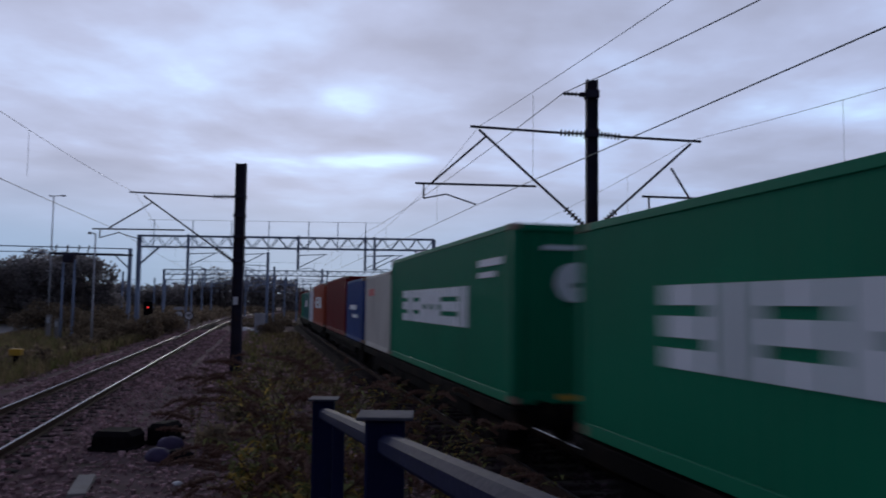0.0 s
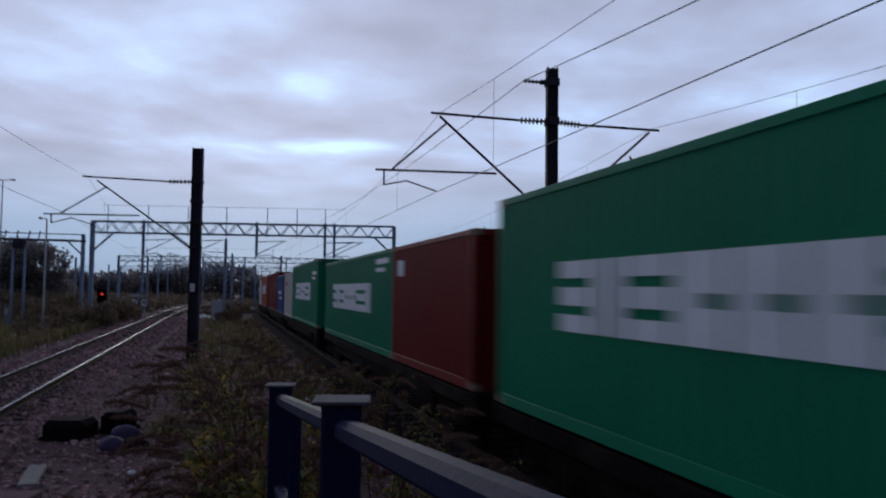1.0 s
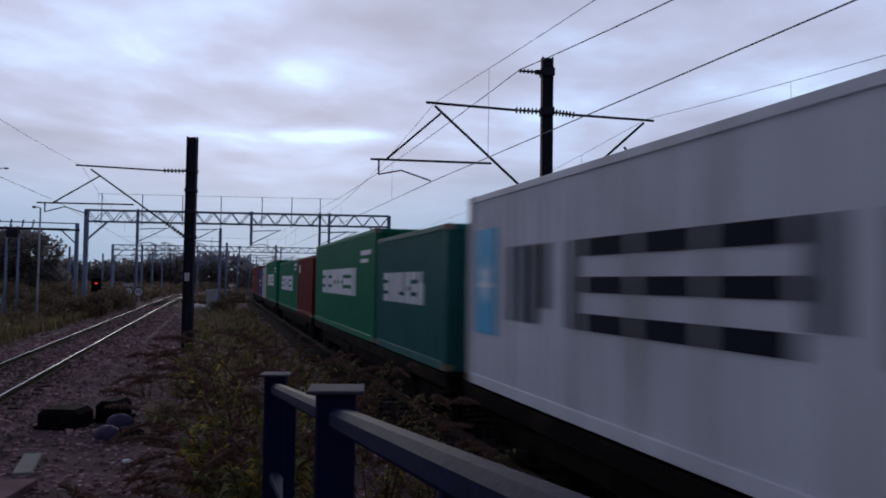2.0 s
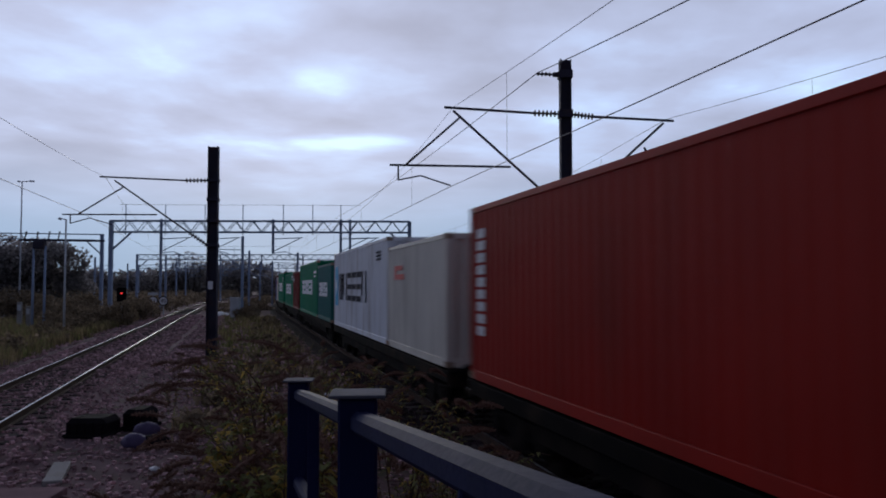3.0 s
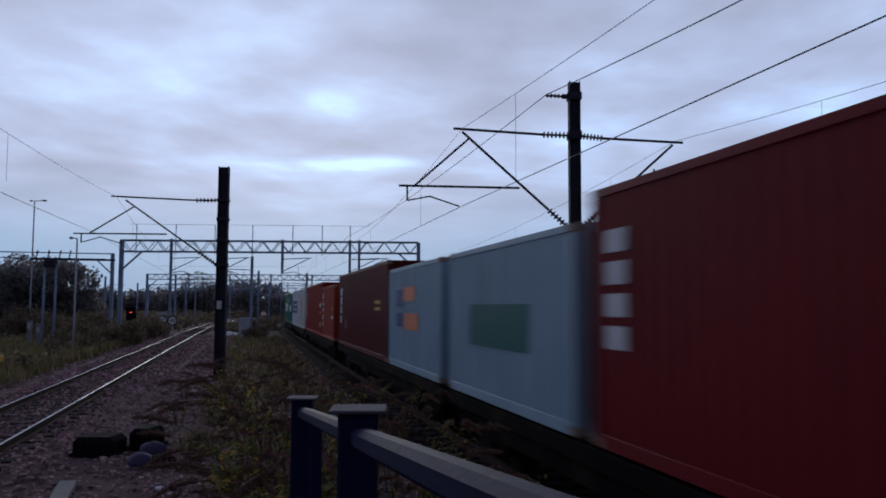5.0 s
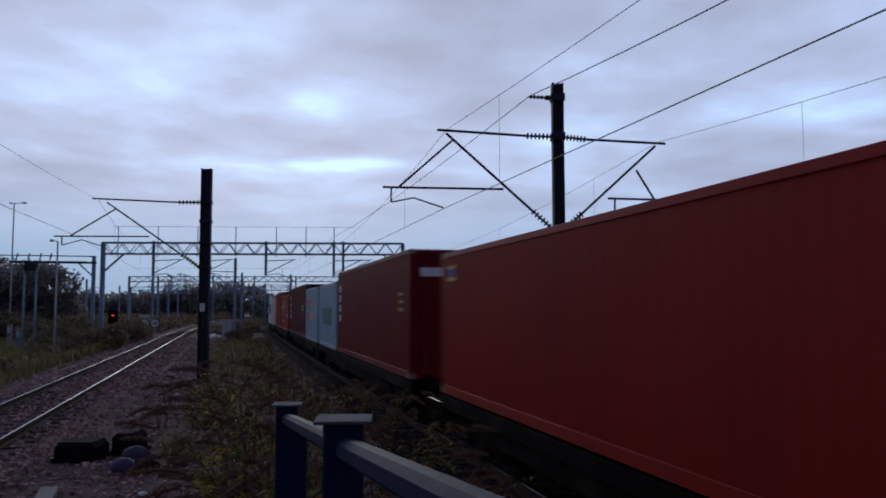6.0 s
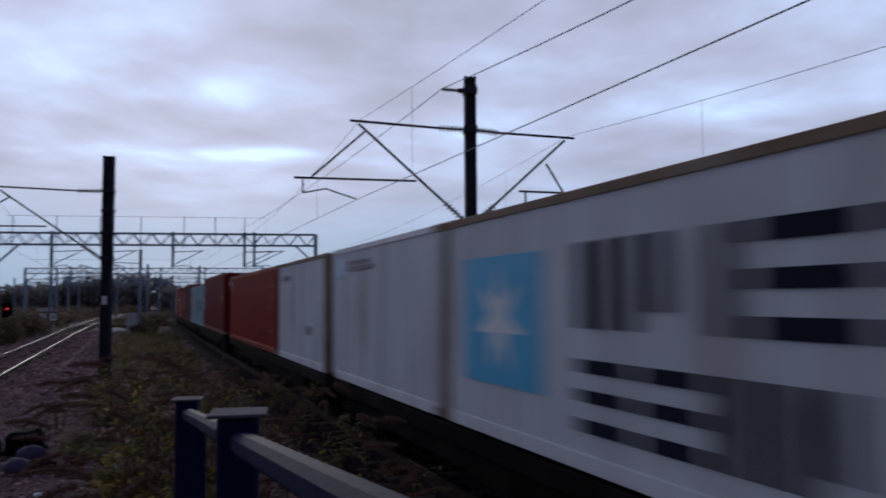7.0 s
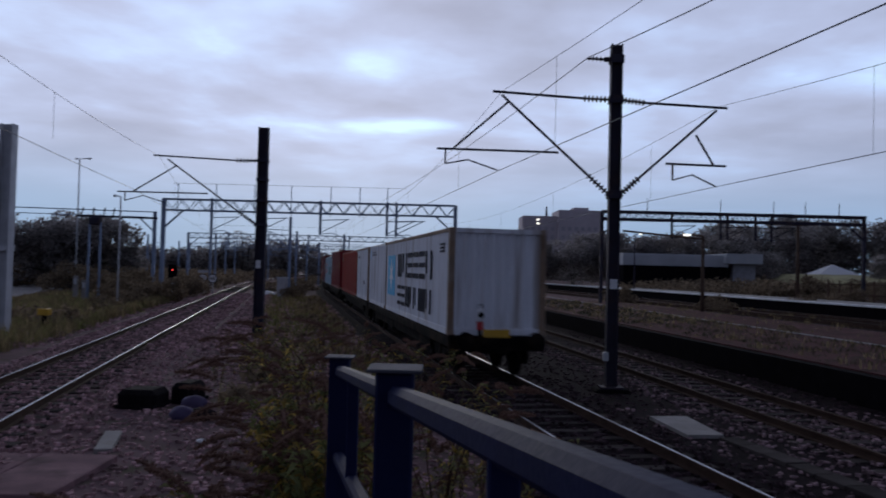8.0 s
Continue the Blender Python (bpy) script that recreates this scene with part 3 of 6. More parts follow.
def container(L, Hc, colour, label, prints=(), end_prints=(), edge=None):
    """A shipping container: origin in the middle of its bottom, y towards the head of the train."""
    c = thing("shipping_container", pose(0, 0, 0), label, "shipping container", "containers on the train")
    col, post_col = P[colour], P[edge or colour]
    edge = col
    h, w = L / 2, 1.219
    part("side_panel", cached(("side_panel", L, Hc, colour, -1), lambda bm: sheet(bm, corrugated(L - 0.3, Hc), 0.15, Hc - 0.10, lambda a, o: (-(w - 0.012) - o, a - h + 0.15)), col), None, c)
    part("side_panel", cached(("side_panel", L, Hc, colour, 1), lambda bm: sheet(bm, corrugated(L - 0.3, Hc), 0.15, Hc - 0.10, lambda a, o: ((w - 0.012) + o, a - h + 0.15)), col), None, c)
    part("end_wall", cached(("end_wall", L, Hc, colour), lambda bm: sheet(bm, corrugated(2.2, Hc, 0.25, 0.06), 0.16, Hc - 0.12, lambda a, o: (a - 1.1, -h + 0.03 - o)), col), None, c)
    part("roof", cached(("roof", L, Hc, colour), lambda bm: [bm_box(bm, (-1.17, -h + 0.12, Hc - 0.07), (1.17, h - 0.12, Hc - 0.035))] + [bm_box(bm, (-1.1, -h + 0.3 + i * 0.4, Hc - 0.036), (1.1, -h + 0.5 + i * 0.4, Hc - 0.018)) for i in range(int((L - 0.5) / 0.4))], col), None, c)
    part("floor", cached(("floor", L, colour), lambda bm: bm_box(bm, (-1.17, -h + 0.1, 0.04), (1.17, h - 0.1, 0.16)), M["under"]), None, c)
    for sx in (-1, 1):
        part("bottom_rail", cached(("bottom_rail", L, colour, edge.name, sx), lambda bm: bm_box(bm, (sx * w - 0.05 * (sx > 0), -h + 0.17, 0.0), (sx * w + 0.05 * (sx < 0), h - 0.17, 0.155), 0.006), edge), None, c)
        part("top_rail", cached(("top_rail", L, Hc, colour, post_col.name, sx), lambda bm: bm_box(bm, (sx * w - 0.06 * (sx > 0), -h + 0.17, Hc - 0.105), (sx * w + 0.06 * (sx < 0), h - 0.17, Hc - 0.012), 0.006), post_col), None, c)
        for sy in (-1, 1):
            x0, y0 = sx * w, sy * h
            part("corner_post", cached(("corner_post", L, Hc, post_col.name, sx, sy), lambda bm: bm_box(bm, (min(x0, x0 - sx * 0.15), min(y0, y0 - sy * 0.13), 0.11), (max(x0, x0 - sx * 0.15), max(y0, y0 - sy * 0.13), Hc - 0.11), 0.012), post_col), None, c)
            for z in (0.059, Hc - 0.059):
                part("corner_casting", casting_mesh(), None, c, at=pose(sx * (w - 0.079), sy * (h - 0.087), z))
    part("end_sill", cached(("end_sill", L, edge.name), lambda bm: bm_box(bm, (-1.06, -h + 0.0, 0.0), (1.06, -h + 0.12, 0.165), 0.008), edge), None, c)
    part("end_header", cached(("end_header", L, Hc, edge.name), lambda bm: bm_box(bm, (-1.06, -h + 0.0, Hc - 0.125), (1.06, -h + 0.1, Hc - 0.005), 0.008), edge), None, c)
    part("door_sill", cached(("door_sill", L, edge.name), lambda bm: bm_box(bm, (-1.06, h - 0.12, 0.0), (1.06, h, 0.15), 0.008), edge), None, c)
    for sx in (-1, 1):
        door = part("door", cached(("door", L, Hc, colour, sx), lambda bm: bm_box(bm, (min(0.01 * sx, 1.06 * sx), h - 0.09, 0.16), (max(0.01 * sx, 1.06 * sx), h - 0.03, Hc - 0.08), 0.01), col), None, c)
        for q in (0.3, 0.8):
            part("lock_bar", cached(("lock_bar", L, Hc, sx, q), lambda bm: bm_bar(bm, (sx * q, h - 0.0, 0.1), (sx * q, h - 0.0, Hc - 0.06), 0.018), M["galv"]), None, door)
    for p in prints:
        y0, y1, z0, z1, pm = p[:5]
        name = p[5] if len(p) > 5 else "printed_bar"
        bm = B()
        bm_box(bm, (-w - 0.001, y0 - h, z0), (-w + 0.006, y1 - h, z1))
        part(name, bm, P[pm], c)
    for p in end_prints:
        x0, x1, z0, z1, pm = p[:5]
        bm = B()
        if len(p) > 5:
            part(p[5], bm_bar(bm, ((x0 + x1) / 2, -h - 0.002, (z0 + z1) / 2), ((x0 + x1) / 2, -h + 0.006, (z0 + z1) / 2), (x1 - x0) / 2, 28), P[pm], c, "round white badge")
            continue
        bm_box(bm, (x0, -h - 0.002, z0), (x1, -h + 0.006, z1))
        part("printed_bar", bm, P[pm], c)
    return c


def block_word(y1, z0, z1, letter, gap, patterns, pm):
    """Plain bars standing for a printed name, from its head-end back. E: three thick level bars; I: two stout uprights; V: three thin uprights;
    T: three thin level bars; N: two uneven thin uprights;
    B: a block with one slot; L: a block over a foot; O: a notched block."""
    out, y, t = [], y1, (z1 - z0) / 7.0
    for p in patterns:
        a, b = y - letter, y
        q = letter * 0.42
        if p == "E":
            out += [(a, b, z0, z0 + 1.7 * t, pm), (a, b, z0 + 2.6 * t, z0 + 4.4 * t, pm), (a, b, z1 - 1.7 * t, z1, pm)]
        elif p == "I":
            out += [(a, a + q, z0, z1, pm), (b - q, b, z0, z1, pm)]
        elif p == "B":
            out += [(a, b, z0, z0 + 2.8 * t, pm), (a + q, b, z0 + 2.8 * t, z0 + 3.9 * t, pm), (a, b, z0 + 3.9 * t, z1, pm)]
        elif p == "L":
            out += [(a, b, z0, z0 + 1.7 * t, pm), (a + letter * 0.2, b, z0 + 2.5 * t, z1, pm)]
        elif p == "V":
            out += [(a + k * letter * 0.39, a + k * letter * 0.39 + letter * 0.22, z0, z1, pm) for k in range(3)]
        elif p == "T":
            out += [(a, b, z0, z0 + 1.3 * t, pm), (a, b, z0 + 2.9 * t, z0 + 4.1 * t, pm), (a, b, z1 - 1.3 * t, z1, pm)]
        elif p == "N":
            out += [(a, a + letter * 0.24, z0, z1, pm), (b - letter * 0.24, b, z0 + 1.4 * t, z1, pm)]
        else:
            out += [(a, b, z0, z0 + 4.6 * t, pm), (a + q * 0.6, b - q * 0.6, z0 + 4.6 * t, z1, pm)]
        y -= letter + gap
    return out


def star(parent, y, z, r, L):
    bm = B()
    pts = []
    for i in range(14):
        a = math.pi / 2 + math.pi * i / 7
        q = r if i % 2 == 0 else r * 0.36
        pts.append((q * math.cos(a), q * math.sin(a)))
    lo = [bm.verts.new((-1.219 - 0.006, y - L / 2 + p[0], z + p[1])) for p in pts]
    hi = [bm.verts.new((-1.219 + 0.002, y - L / 2 + p[0], z + p[1])) for p in pts]
    bm.faces.new(lo)
    for i in range(14):
        bm.faces.new((lo[i], lo[(i + 1) % 14], hi[(i + 1) % 14], hi[i]))
    part("printed_star", bm, P["print_white"], parent, "white pointed star on a blue square")


L40, L20, H8, H9 = 12.192, 6.058, 2.591, 2.896
NAME_G = block_word(L40 - 2.15, 1.12, 1.93, 0.74, 0.075, "EIEBBBEEI", "print_white")
NAME_LOW = block_word(L40 - 2.15, 0.98, 1.78, 0.74, 0.075, "EIEBBBEEI", "print_white")
SMALL_R = [(0.5, 2.0, 2.25 + 0.0, 2.38, "print_white"), (0.9, 2.0, 2.05, 2.15, "print_white")]
BLOCK_COL = [(5.35, 5.7, 0.55 + 0.36 * i, 0.80 + 0.36 * i, "print_white") for i in range(5)]
TALL_COL = [(L40 - 0.75, L40 - 0.45, 0.75 + 0.2 * i, 0.90 + 0.2 * i, "print_white") for i in range(9)]
# from the tail to the head: length, height, colour, gap ahead, label, prints, end prints, edge colour
TRAIN = [
    (L40, H8, "grey", 0.24, "light grey shipping container with blue star square and dark lettering bars",
     [(9.55, 11.55, 0.60, 2.05, "print_blue", "printed_square")] + block_word(8.85, 1.29, 2.08, 0.95, 0.17, "VNTTTN", "print_dark")
     + block_word(8.85, 0.35, 1.01, 0.80, 0.15, "TTINNVN", "print_dark") + [(0.6, 1.2, 2.0 + 0.09 * i, 2.05 + 0.09 * i, "print_dark") for i in range(3)], [], "rust"),
    (L20, H8, "grey", 0.83, "worn pale grey shipping container with faded markings", [(3.2, 4.9, 2.12, 2.20, "print_faded"), (3.4, 4.9, 2.24, 2.30, "print_faded"), (5.2, 5.75, 2.0, 2.36, "print_sky")], [], None),
    (L20, H8, "grey", 0.41, "pale grey shipping container with a rusty end", [(4.2, 5.4, 2.08, 2.22, "print_faded"), (1.5, 2.1, 0.75, 0.95, "print_faded")], [], "rust"),
    (L40, H8, "red", 2.87, "rust-red shipping container with small yellow and blue markings", [(11.3, 11.8, 2.27, 2.33, "print_yellow"), (11.3, 11.8, 2.13, 2.26, "blue"), (11.3, 11.8, 2.05, 2.12, "print_yellow"), (0.75, 1.25, 1.98, 2.05, "orange"), (0.8, 1.0, 1.62, 1.72, "rust"), (0.75, 1.2, 1.3, 1.36, "orange"), (0.8, 1.2, 0.62, 0.68, "rust")], [], None),
    (L40, H9, "maroon", 0.52, "tall dark maroon shipping container with yellow markings", [(11.4, 11.75, 1.1 + 0.35 * i, 1.35 + 0.35 * i, "print_white") for i in range(4)]
     + [(0.7, 1.1, 1.5 + 0.18 * i, 1.57 + 0.18 * i, "print_yellow") for i in range(3)], [(-0.95, -0.1, 2.28, 2.48, "print_white"), (-0.35, 0.75, 1.3, 1.6, "print_dark")], None),
    (L20, H8, "blue_grey", 0.78, "pale blue-grey shipping container with faded panel", [(1.6, 4.6, 0.9, 1.6, "teal")], [], None),
    (L20, H8, "blue_grey", 0.37, "pale blue-grey shipping container with orange and navy logo squares", [(2.6, 4.0, 1.7, 2.05, "print_orange"), (2.2, 3.9, 1.0, 1.4, "print_orange"), (4.1, 5.0, 1.55, 2.0, "blue"), (4.1, 4.9, 1.05, 1.4, "blue")], [], None),
    (L40, H9, "dark_maroon", 2.23, "tall dark maroon shipping container with white column of markings", [(11.2, 11.55, 0.9 + 0.38 * i, 1.2 + 0.38 * i, "print_white") for i in range(4)]
     + [(1.2, 2.2, 1.45 + 0.2 * i, 1.55 + 0.2 * i, "print_yellow") for i in range(2)] + [(9.2, 10.0, 0.7, 1.1, "maroon")], [], None),
    (L20, H8, "brick_red", 0.27, "faded brick-red shipping container with white bars of lettering", BLOCK_COL + [(0.55, 0.95, 1.38, 1.54, "print_orange"), (0.55, 1.0, 0.98, 1.14, "print_white"), (0.55, 0.9, 1.75, 1.84, "brown")], [], None),
    (L40, H9, "red", 1.63, "tall rust-red shipping container with upright white lettering bars", TALL_COL + [(0.7, 1.3, 1.55, 1.75, "print_white"), (0.6, 1.3, 1.15, 1.3, "print_orange"), (0.6, 1.3, 0.45, 0.7, "print_yellow")], [], None),
    (L20, H8, "warm_grey", 0.13, "beige-grey shipping container with a small red logo", [(4.0, 5.2, 1.72, 1.86, "print_red"), (4.2, 5.2, 1.95, 2.07, "print_red"), (4.9, 5.2, 1.86, 1.96, "print_red")], [], "warm_grey"),
    (L40, H9, "grey", 1.28, "tall pale grey shipping container with blue star square and dark bars", [(10.9, 11.8, 0.8, 2.35, "print_blue", "printed_square")]
     + block_word(10.4, 1.05, 2.05, 1.0, 0.15, "VNTTTN", "print_dark") + [(1.0, 1.8, 2.3 + 0.1 * i, 2.36 + 0.1 * i, "print_dark") for i in range(3)], [], "grey"),
    (L20, H8, "teal", 0.36, "teal shipping container with pale lettering bars", block_word(5.2, 1.1, 1.75, 0.42, 0.12, "EIILBEO", "print_white"), [], None),
    (L40, H9, "green", 1.24, "tall green shipping container with large white lettering bars", NAME_G + SMALL_R, [], None),
    (L20, H8, "brown", 0.07, "red-brown shipping container with a small white plate", [(5.0, 5.5, 1.9, 2.25, "print_white")], [], None),
    (L40, H8, "green", 2.8, "green shipping container with large white lettering bars", NAME_LOW + SMALL_R, [], None),
    (L40, H9, "green", 0.23, "tall green shipping container with white lettering bars and round end badge", NAME_G + SMALL_R, [(-0.48, 0.17, 1.62, 2.27, "print_white", "printed_badge"), (-0.2, 0.17, 1.86, 1.94, "print_green"), (-0.7, 0.3, 2.47, 2.55, "print_white"), (-0.45, -0.05, 0.05, 0.14, "print_yellow")], None),
    (L20, H8, "warm_grey", 1.1, "beige-grey shipping container with a small red logo", [(3.6, 5.2, 1.85, 2.1, "print_red")], [], None),
    (L20, H8, "blue", 0.81, "dark blue shipping container with white logo marks", [(2.0, 4.6, 1.3, 1.5, "print_white"), (1.6, 3.6, 0.95, 1.1, "print_white")], [], None),
    (L40, H9, "brown", 2.5, "tall red-brown plain shipping container", [], [], None),
    (L40, H9, "orange", 0.4, "tall orange-red shipping container with white lettering bars", block_word(9.5, 1.2, 2.0, 0.8, 0.2, "OIEEBIO", "print_white"), [], None),
    (L20, H8, "grey", 0.8, "plain light grey shipping container in the distance", [], [], None),
    (L40, H8, "teal", 0.5, "teal shipping container with white panel of bars", block_word(8.0, 1.2, 1.8, 0.8, 0.15, "EOIBE", "print_white"), [], None),
    (L20, H8, "green", 2.0, "plain green shipping container in the distance", [], [], None),
    (L40, H9, "brown", 0.4, "tall red-brown plain shipping container", [], [], None),
    (L20, H8, "grey", 1.0, "plain light grey shipping container in the distance", [], [], None),
]

bmw = B()
bmesh.ops.create_cone(bmw, cap_ends=True, segments=24, radius1=0.46, radius2=0.46, depth=0.13, matrix=pose(0, 0, 0, 0, 90, 0))
bmesh.ops.create_cone(bmw, cap_ends=True, segments=24, radius1=0.2, radius2=0.16, depth=0.2, matrix=pose(0, 0, 0, 0, 90, 0))
WHEEL = mesh_of("wheel", bmw, "under")
bmf = B()
for sx in (-1, 1):
    bm_prism(bmf, [(sx * 0.98 - 0.05, -1.25), (sx * 0.98 + 0.05, -1.25), (sx * 0.98 + 0.05, 1.25), (sx * 0.98 - 0.05, 1.25)], 0.42, 0.68)
    bm_box(bmf, (sx * 0.98 - 0.09, -0.35, 0.25), (sx * 0.98 + 0.09, 0.35, 0.75), 0.03)
    for sy in (-1, 1):
        bm_box(bmf, (sx * 0.98 - 0.1, sy * 0.9 - 0.16, 0.30), (sx * 0.98 + 0.1, sy * 0.9 + 0.16, 0.62), 0.03)
bm_box(bmf, (-1.0, -0.3, 0.5), (1.0, 0.3, 0.8), 0.03)
BOGIE = mesh_of("bogie_frame", bmf, "under")


def wagon(length, tail=False):
    w = thing("container_flat_wagon", pose(0, 0, 0), "dark grimy bogie flat wagon under the containers", "freight wagon", "wagons of the train")
    h = length / 2
    key = round(length, 2)
    zt = 1.075
    for sx in (-1, 1):
        part("side_sill", cached(("side_sill", key, sx), lambda bm: [bm_box(bm, (sx * 1.16 - 0.06, -h, zt - 0.26), (sx * 1.16 + 0.06, h, zt - 0.03), 0.01), bm_box(bm, (sx * 1.10 - 0.03, -h + 2.8, zt - 0.55), (sx * 1.10 + 0.03, h - 2.8, zt - 0.25), 0.01)], M["under"]), None, w)
    part("centre_beam", cached(("centre_beam", key), lambda bm: [bm_box(bm, (-0.3, -h, zt - 0.42), (0.3, h, zt - 0.06), 0.01)] + [bm_box(bm, (-1.12, -h + 0.1 + i * (length - 0.4) / 9, zt - 0.24), (1.12, -h + 0.3 + i * (length - 0.4) / 9, zt - 0.05)) for i in range(10)], M["under"]), None, w)
    part("headstock", cached(("headstock", key, -1), lambda bm: bm_box(bm, (-1.2, -h - 0.06, zt - 0.35), (1.2, -h + 0.12, zt - 0.01), 0.02), M["under"]), None, w)
    part("headstock", cached(("headstock", key, 1), lambda bm: bm_box(bm, (-1.2, h - 0.12, zt - 0.35), (1.2, h + 0.06, zt - 0.01), 0.02), M["under"]), None, w)
    part("brake_box", cached(("brake_box",), lambda bm: bm_box(bm, (-0.9, -1.6, 0.38), (-0.4, -0.4, 0.78), 0.05), M["under"]), None, w)
    part("air_tank", cached(("air_tank",), lambda bm: bm_bar(bm, (0.7, 0.2, 0.6), (0.7, 1.5, 0.6), 0.2, 10), M["under"]), None, w)
    part("tool_box", cached(("tool_box",), lambda bm: bm_box(bm, (-1.16, 1.0, 0.45), (-0.9, 2.4, 0.75), 0.03), M["under"]), None, w)
    for yb in (-h + 2.0, h - 2.0):
        b = part("bogie", BOGIE, None, w, at=pose(0, yb, 0))
        for sy in (-0.9, 0.9):
            for sx in (-0.75, 0.75):
                part("wheel", WHEEL, None, b, at=pose(sx, sy, 0.46))
    for sx in (-0.86, 0.86):
        for sy in (-1, 1):
            part("buffer", cached(("buffer", key, sx, sy), lambda bm: [bm_bar(bm, (sx, sy * (h + 0.05), 1.0), (sx, sy * (h + 0.3), 1.0), 0.09, 10), bm_bar(bm, (sx, sy * (h + 0.28), 1.0), (sx, sy * (h + 0.33), 1.0), 0.2, 14)], M["under"]), None, w)
    if tail:
        lamp = part("tail_lamp", bm_box(B(), (-0.56, -h - 0.18, zt + 0.36), (-0.38, -h - 0.06, zt + 0.68), 0.03), "white", w, "white battery tail lamp with a dark lens")
        part("lens", bm_bar(B(), (-0.47, -h - 0.21, zt + 0.52), (-0.47, -h - 0.175, zt + 0.52), 0.07, 14), "black", lamp)
        part("handle", bm_tube(B(), [(-0.54, -h - 0.12, zt + 0.67), (-0.53, -h - 0.12, zt + 0.76), (-0.41, -h - 0.12, zt + 0.76), (-0.40, -h - 0.12, zt + 0.67)], [0.012] * 4, 6), "black", lamp)
        part("reflector", bm_box(B(), (-0.55, -h - 0.13, zt + 0.16), (-0.39, -h - 0.08, zt + 0.36), 0.008), P["print_red"], w, "red reflective plate")
        part("lamp_bracket", bm_box(B(), (-0.51, -h - 0.1, zt - 0.1), (-0.43, -h - 0.06, zt + 0.4)), "under", w)
        part("end_plate", bm_box(B(), (-0.38, -h - 0.075, zt - 0.02), (0.28, -h - 0.062, zt + 0.17), 0.004), "yellow", w, "yellow painted end plate")
    return w


RIDERS = []          # (thing, distance of its middle ahead of the tail, height)


def build_train():
    pos, spans = 0.0, []
    for i, (L, Hc, colour, gap, label, prints, ends, edge) in enumerate(TRAIN):
        c = container(L, Hc, colour, label, prints, ends, edge)
        if "printed_square" in [p[5] for p in prints if len(p) > 5]:
            sq = [p for p in prints if len(p) > 5][0]
            star(c, (sq[0] + sq[1]) / 2, (sq[2] + sq[3]) / 2, min(sq[1] - sq[0], sq[3] - sq[2]) * 0.44, L)
        RIDERS.append((c, pos + L / 2, 1.09))
        spans.append((pos, pos + L))
        pos += L + gap
    for k in range(0, len(spans) - 1, 2):
        a, b = spans[k][0] - 0.12, spans[k + 1][1] + 0.12
        RIDERS.append((wagon(b - a, k == 0), (a + b) / 2, 0.0))


build_train()


# ---------------- overhead line ----------------
def insulator(bm, a, b, r=0.085, n=7):
    a, b = Vector(a), Vector(b)
    pts, radii = [a], [0.025]
    for i in range(n):
        for q, rr in ((0.22, 0.028), (0.34, r), (0.62, r * 0.92), (0.74, 0.028)):
            pts.append(a.lerp(b, (i + q) / n))
            radii.append(rr)
    return bm_tube(bm, pts + [b], radii + [0.025], 8)


def cantilever(mast, sign, top, tip, low_in, low_tip, reg, foot, arm_z_mast):
    """The bracket that carries one track's wires, in the mast's own space (x across, z up)."""
    arm = part("cantilever", bm_bar(B(), (top[0] * 0.28, 0, arm_z_mast + (top[1] - arm_z_mast) * 0.28), (tip[0], 0, tip[1]), 0.033, 6), "mast", mast)
    part("insulator", insulator(B(), (sign * 0.12, 0, arm_z_mast), (top[0] * 0.29, 0, arm_z_mast + (top[1] - arm_z_mast) * 0.29)), "insul", arm)
    f = Vector((foot[0], 0, foot[1]))
    t = Vector((top[0], 0, top[1]))
    part("strut", bm_bar(B(), f.lerp(t, 0.2), t, 0.033, 6), "mast", arm)
    part("insulator", insulator(B(), f, f.lerp(t, 0.2)), "insul", arm)
    part("registration_tube", bm_bar(B(), (low_in[0], 0, low_in[1]), (low_tip[0], 0, low_tip[1]), 0.03, 6), "mast", arm)
    part("drop_bracket", bm_bar(B(), (reg[0][0], 0, low_tip[1] if abs(reg[0][0] - low_tip[0]) < 1 else low_in[1]), (reg[0][0], 0, reg[0][1]), 0.025, 6), "mast", arm)
    part("registration_arm", bm_tube(B(), [(p[0], 0, p[1]) for p in reg], [0.02] * len(reg), 6), "mast", arm)
    return arm


def h_section(bm, w, d, t, z0, z1):
    """An upright H-section post: half width w, half depth d, flange thickness t."""
    return bm_prism(bm, [(-w, -d), (-w + t, -d), (-w + t, -0.012), (w - t, -0.012), (w - t, -d), (w, -d), (w, d), (w - t, d), (w - t, 0.012), (-w + t, 0.012), (-w + t, d), (-w, d)], z0, z1)


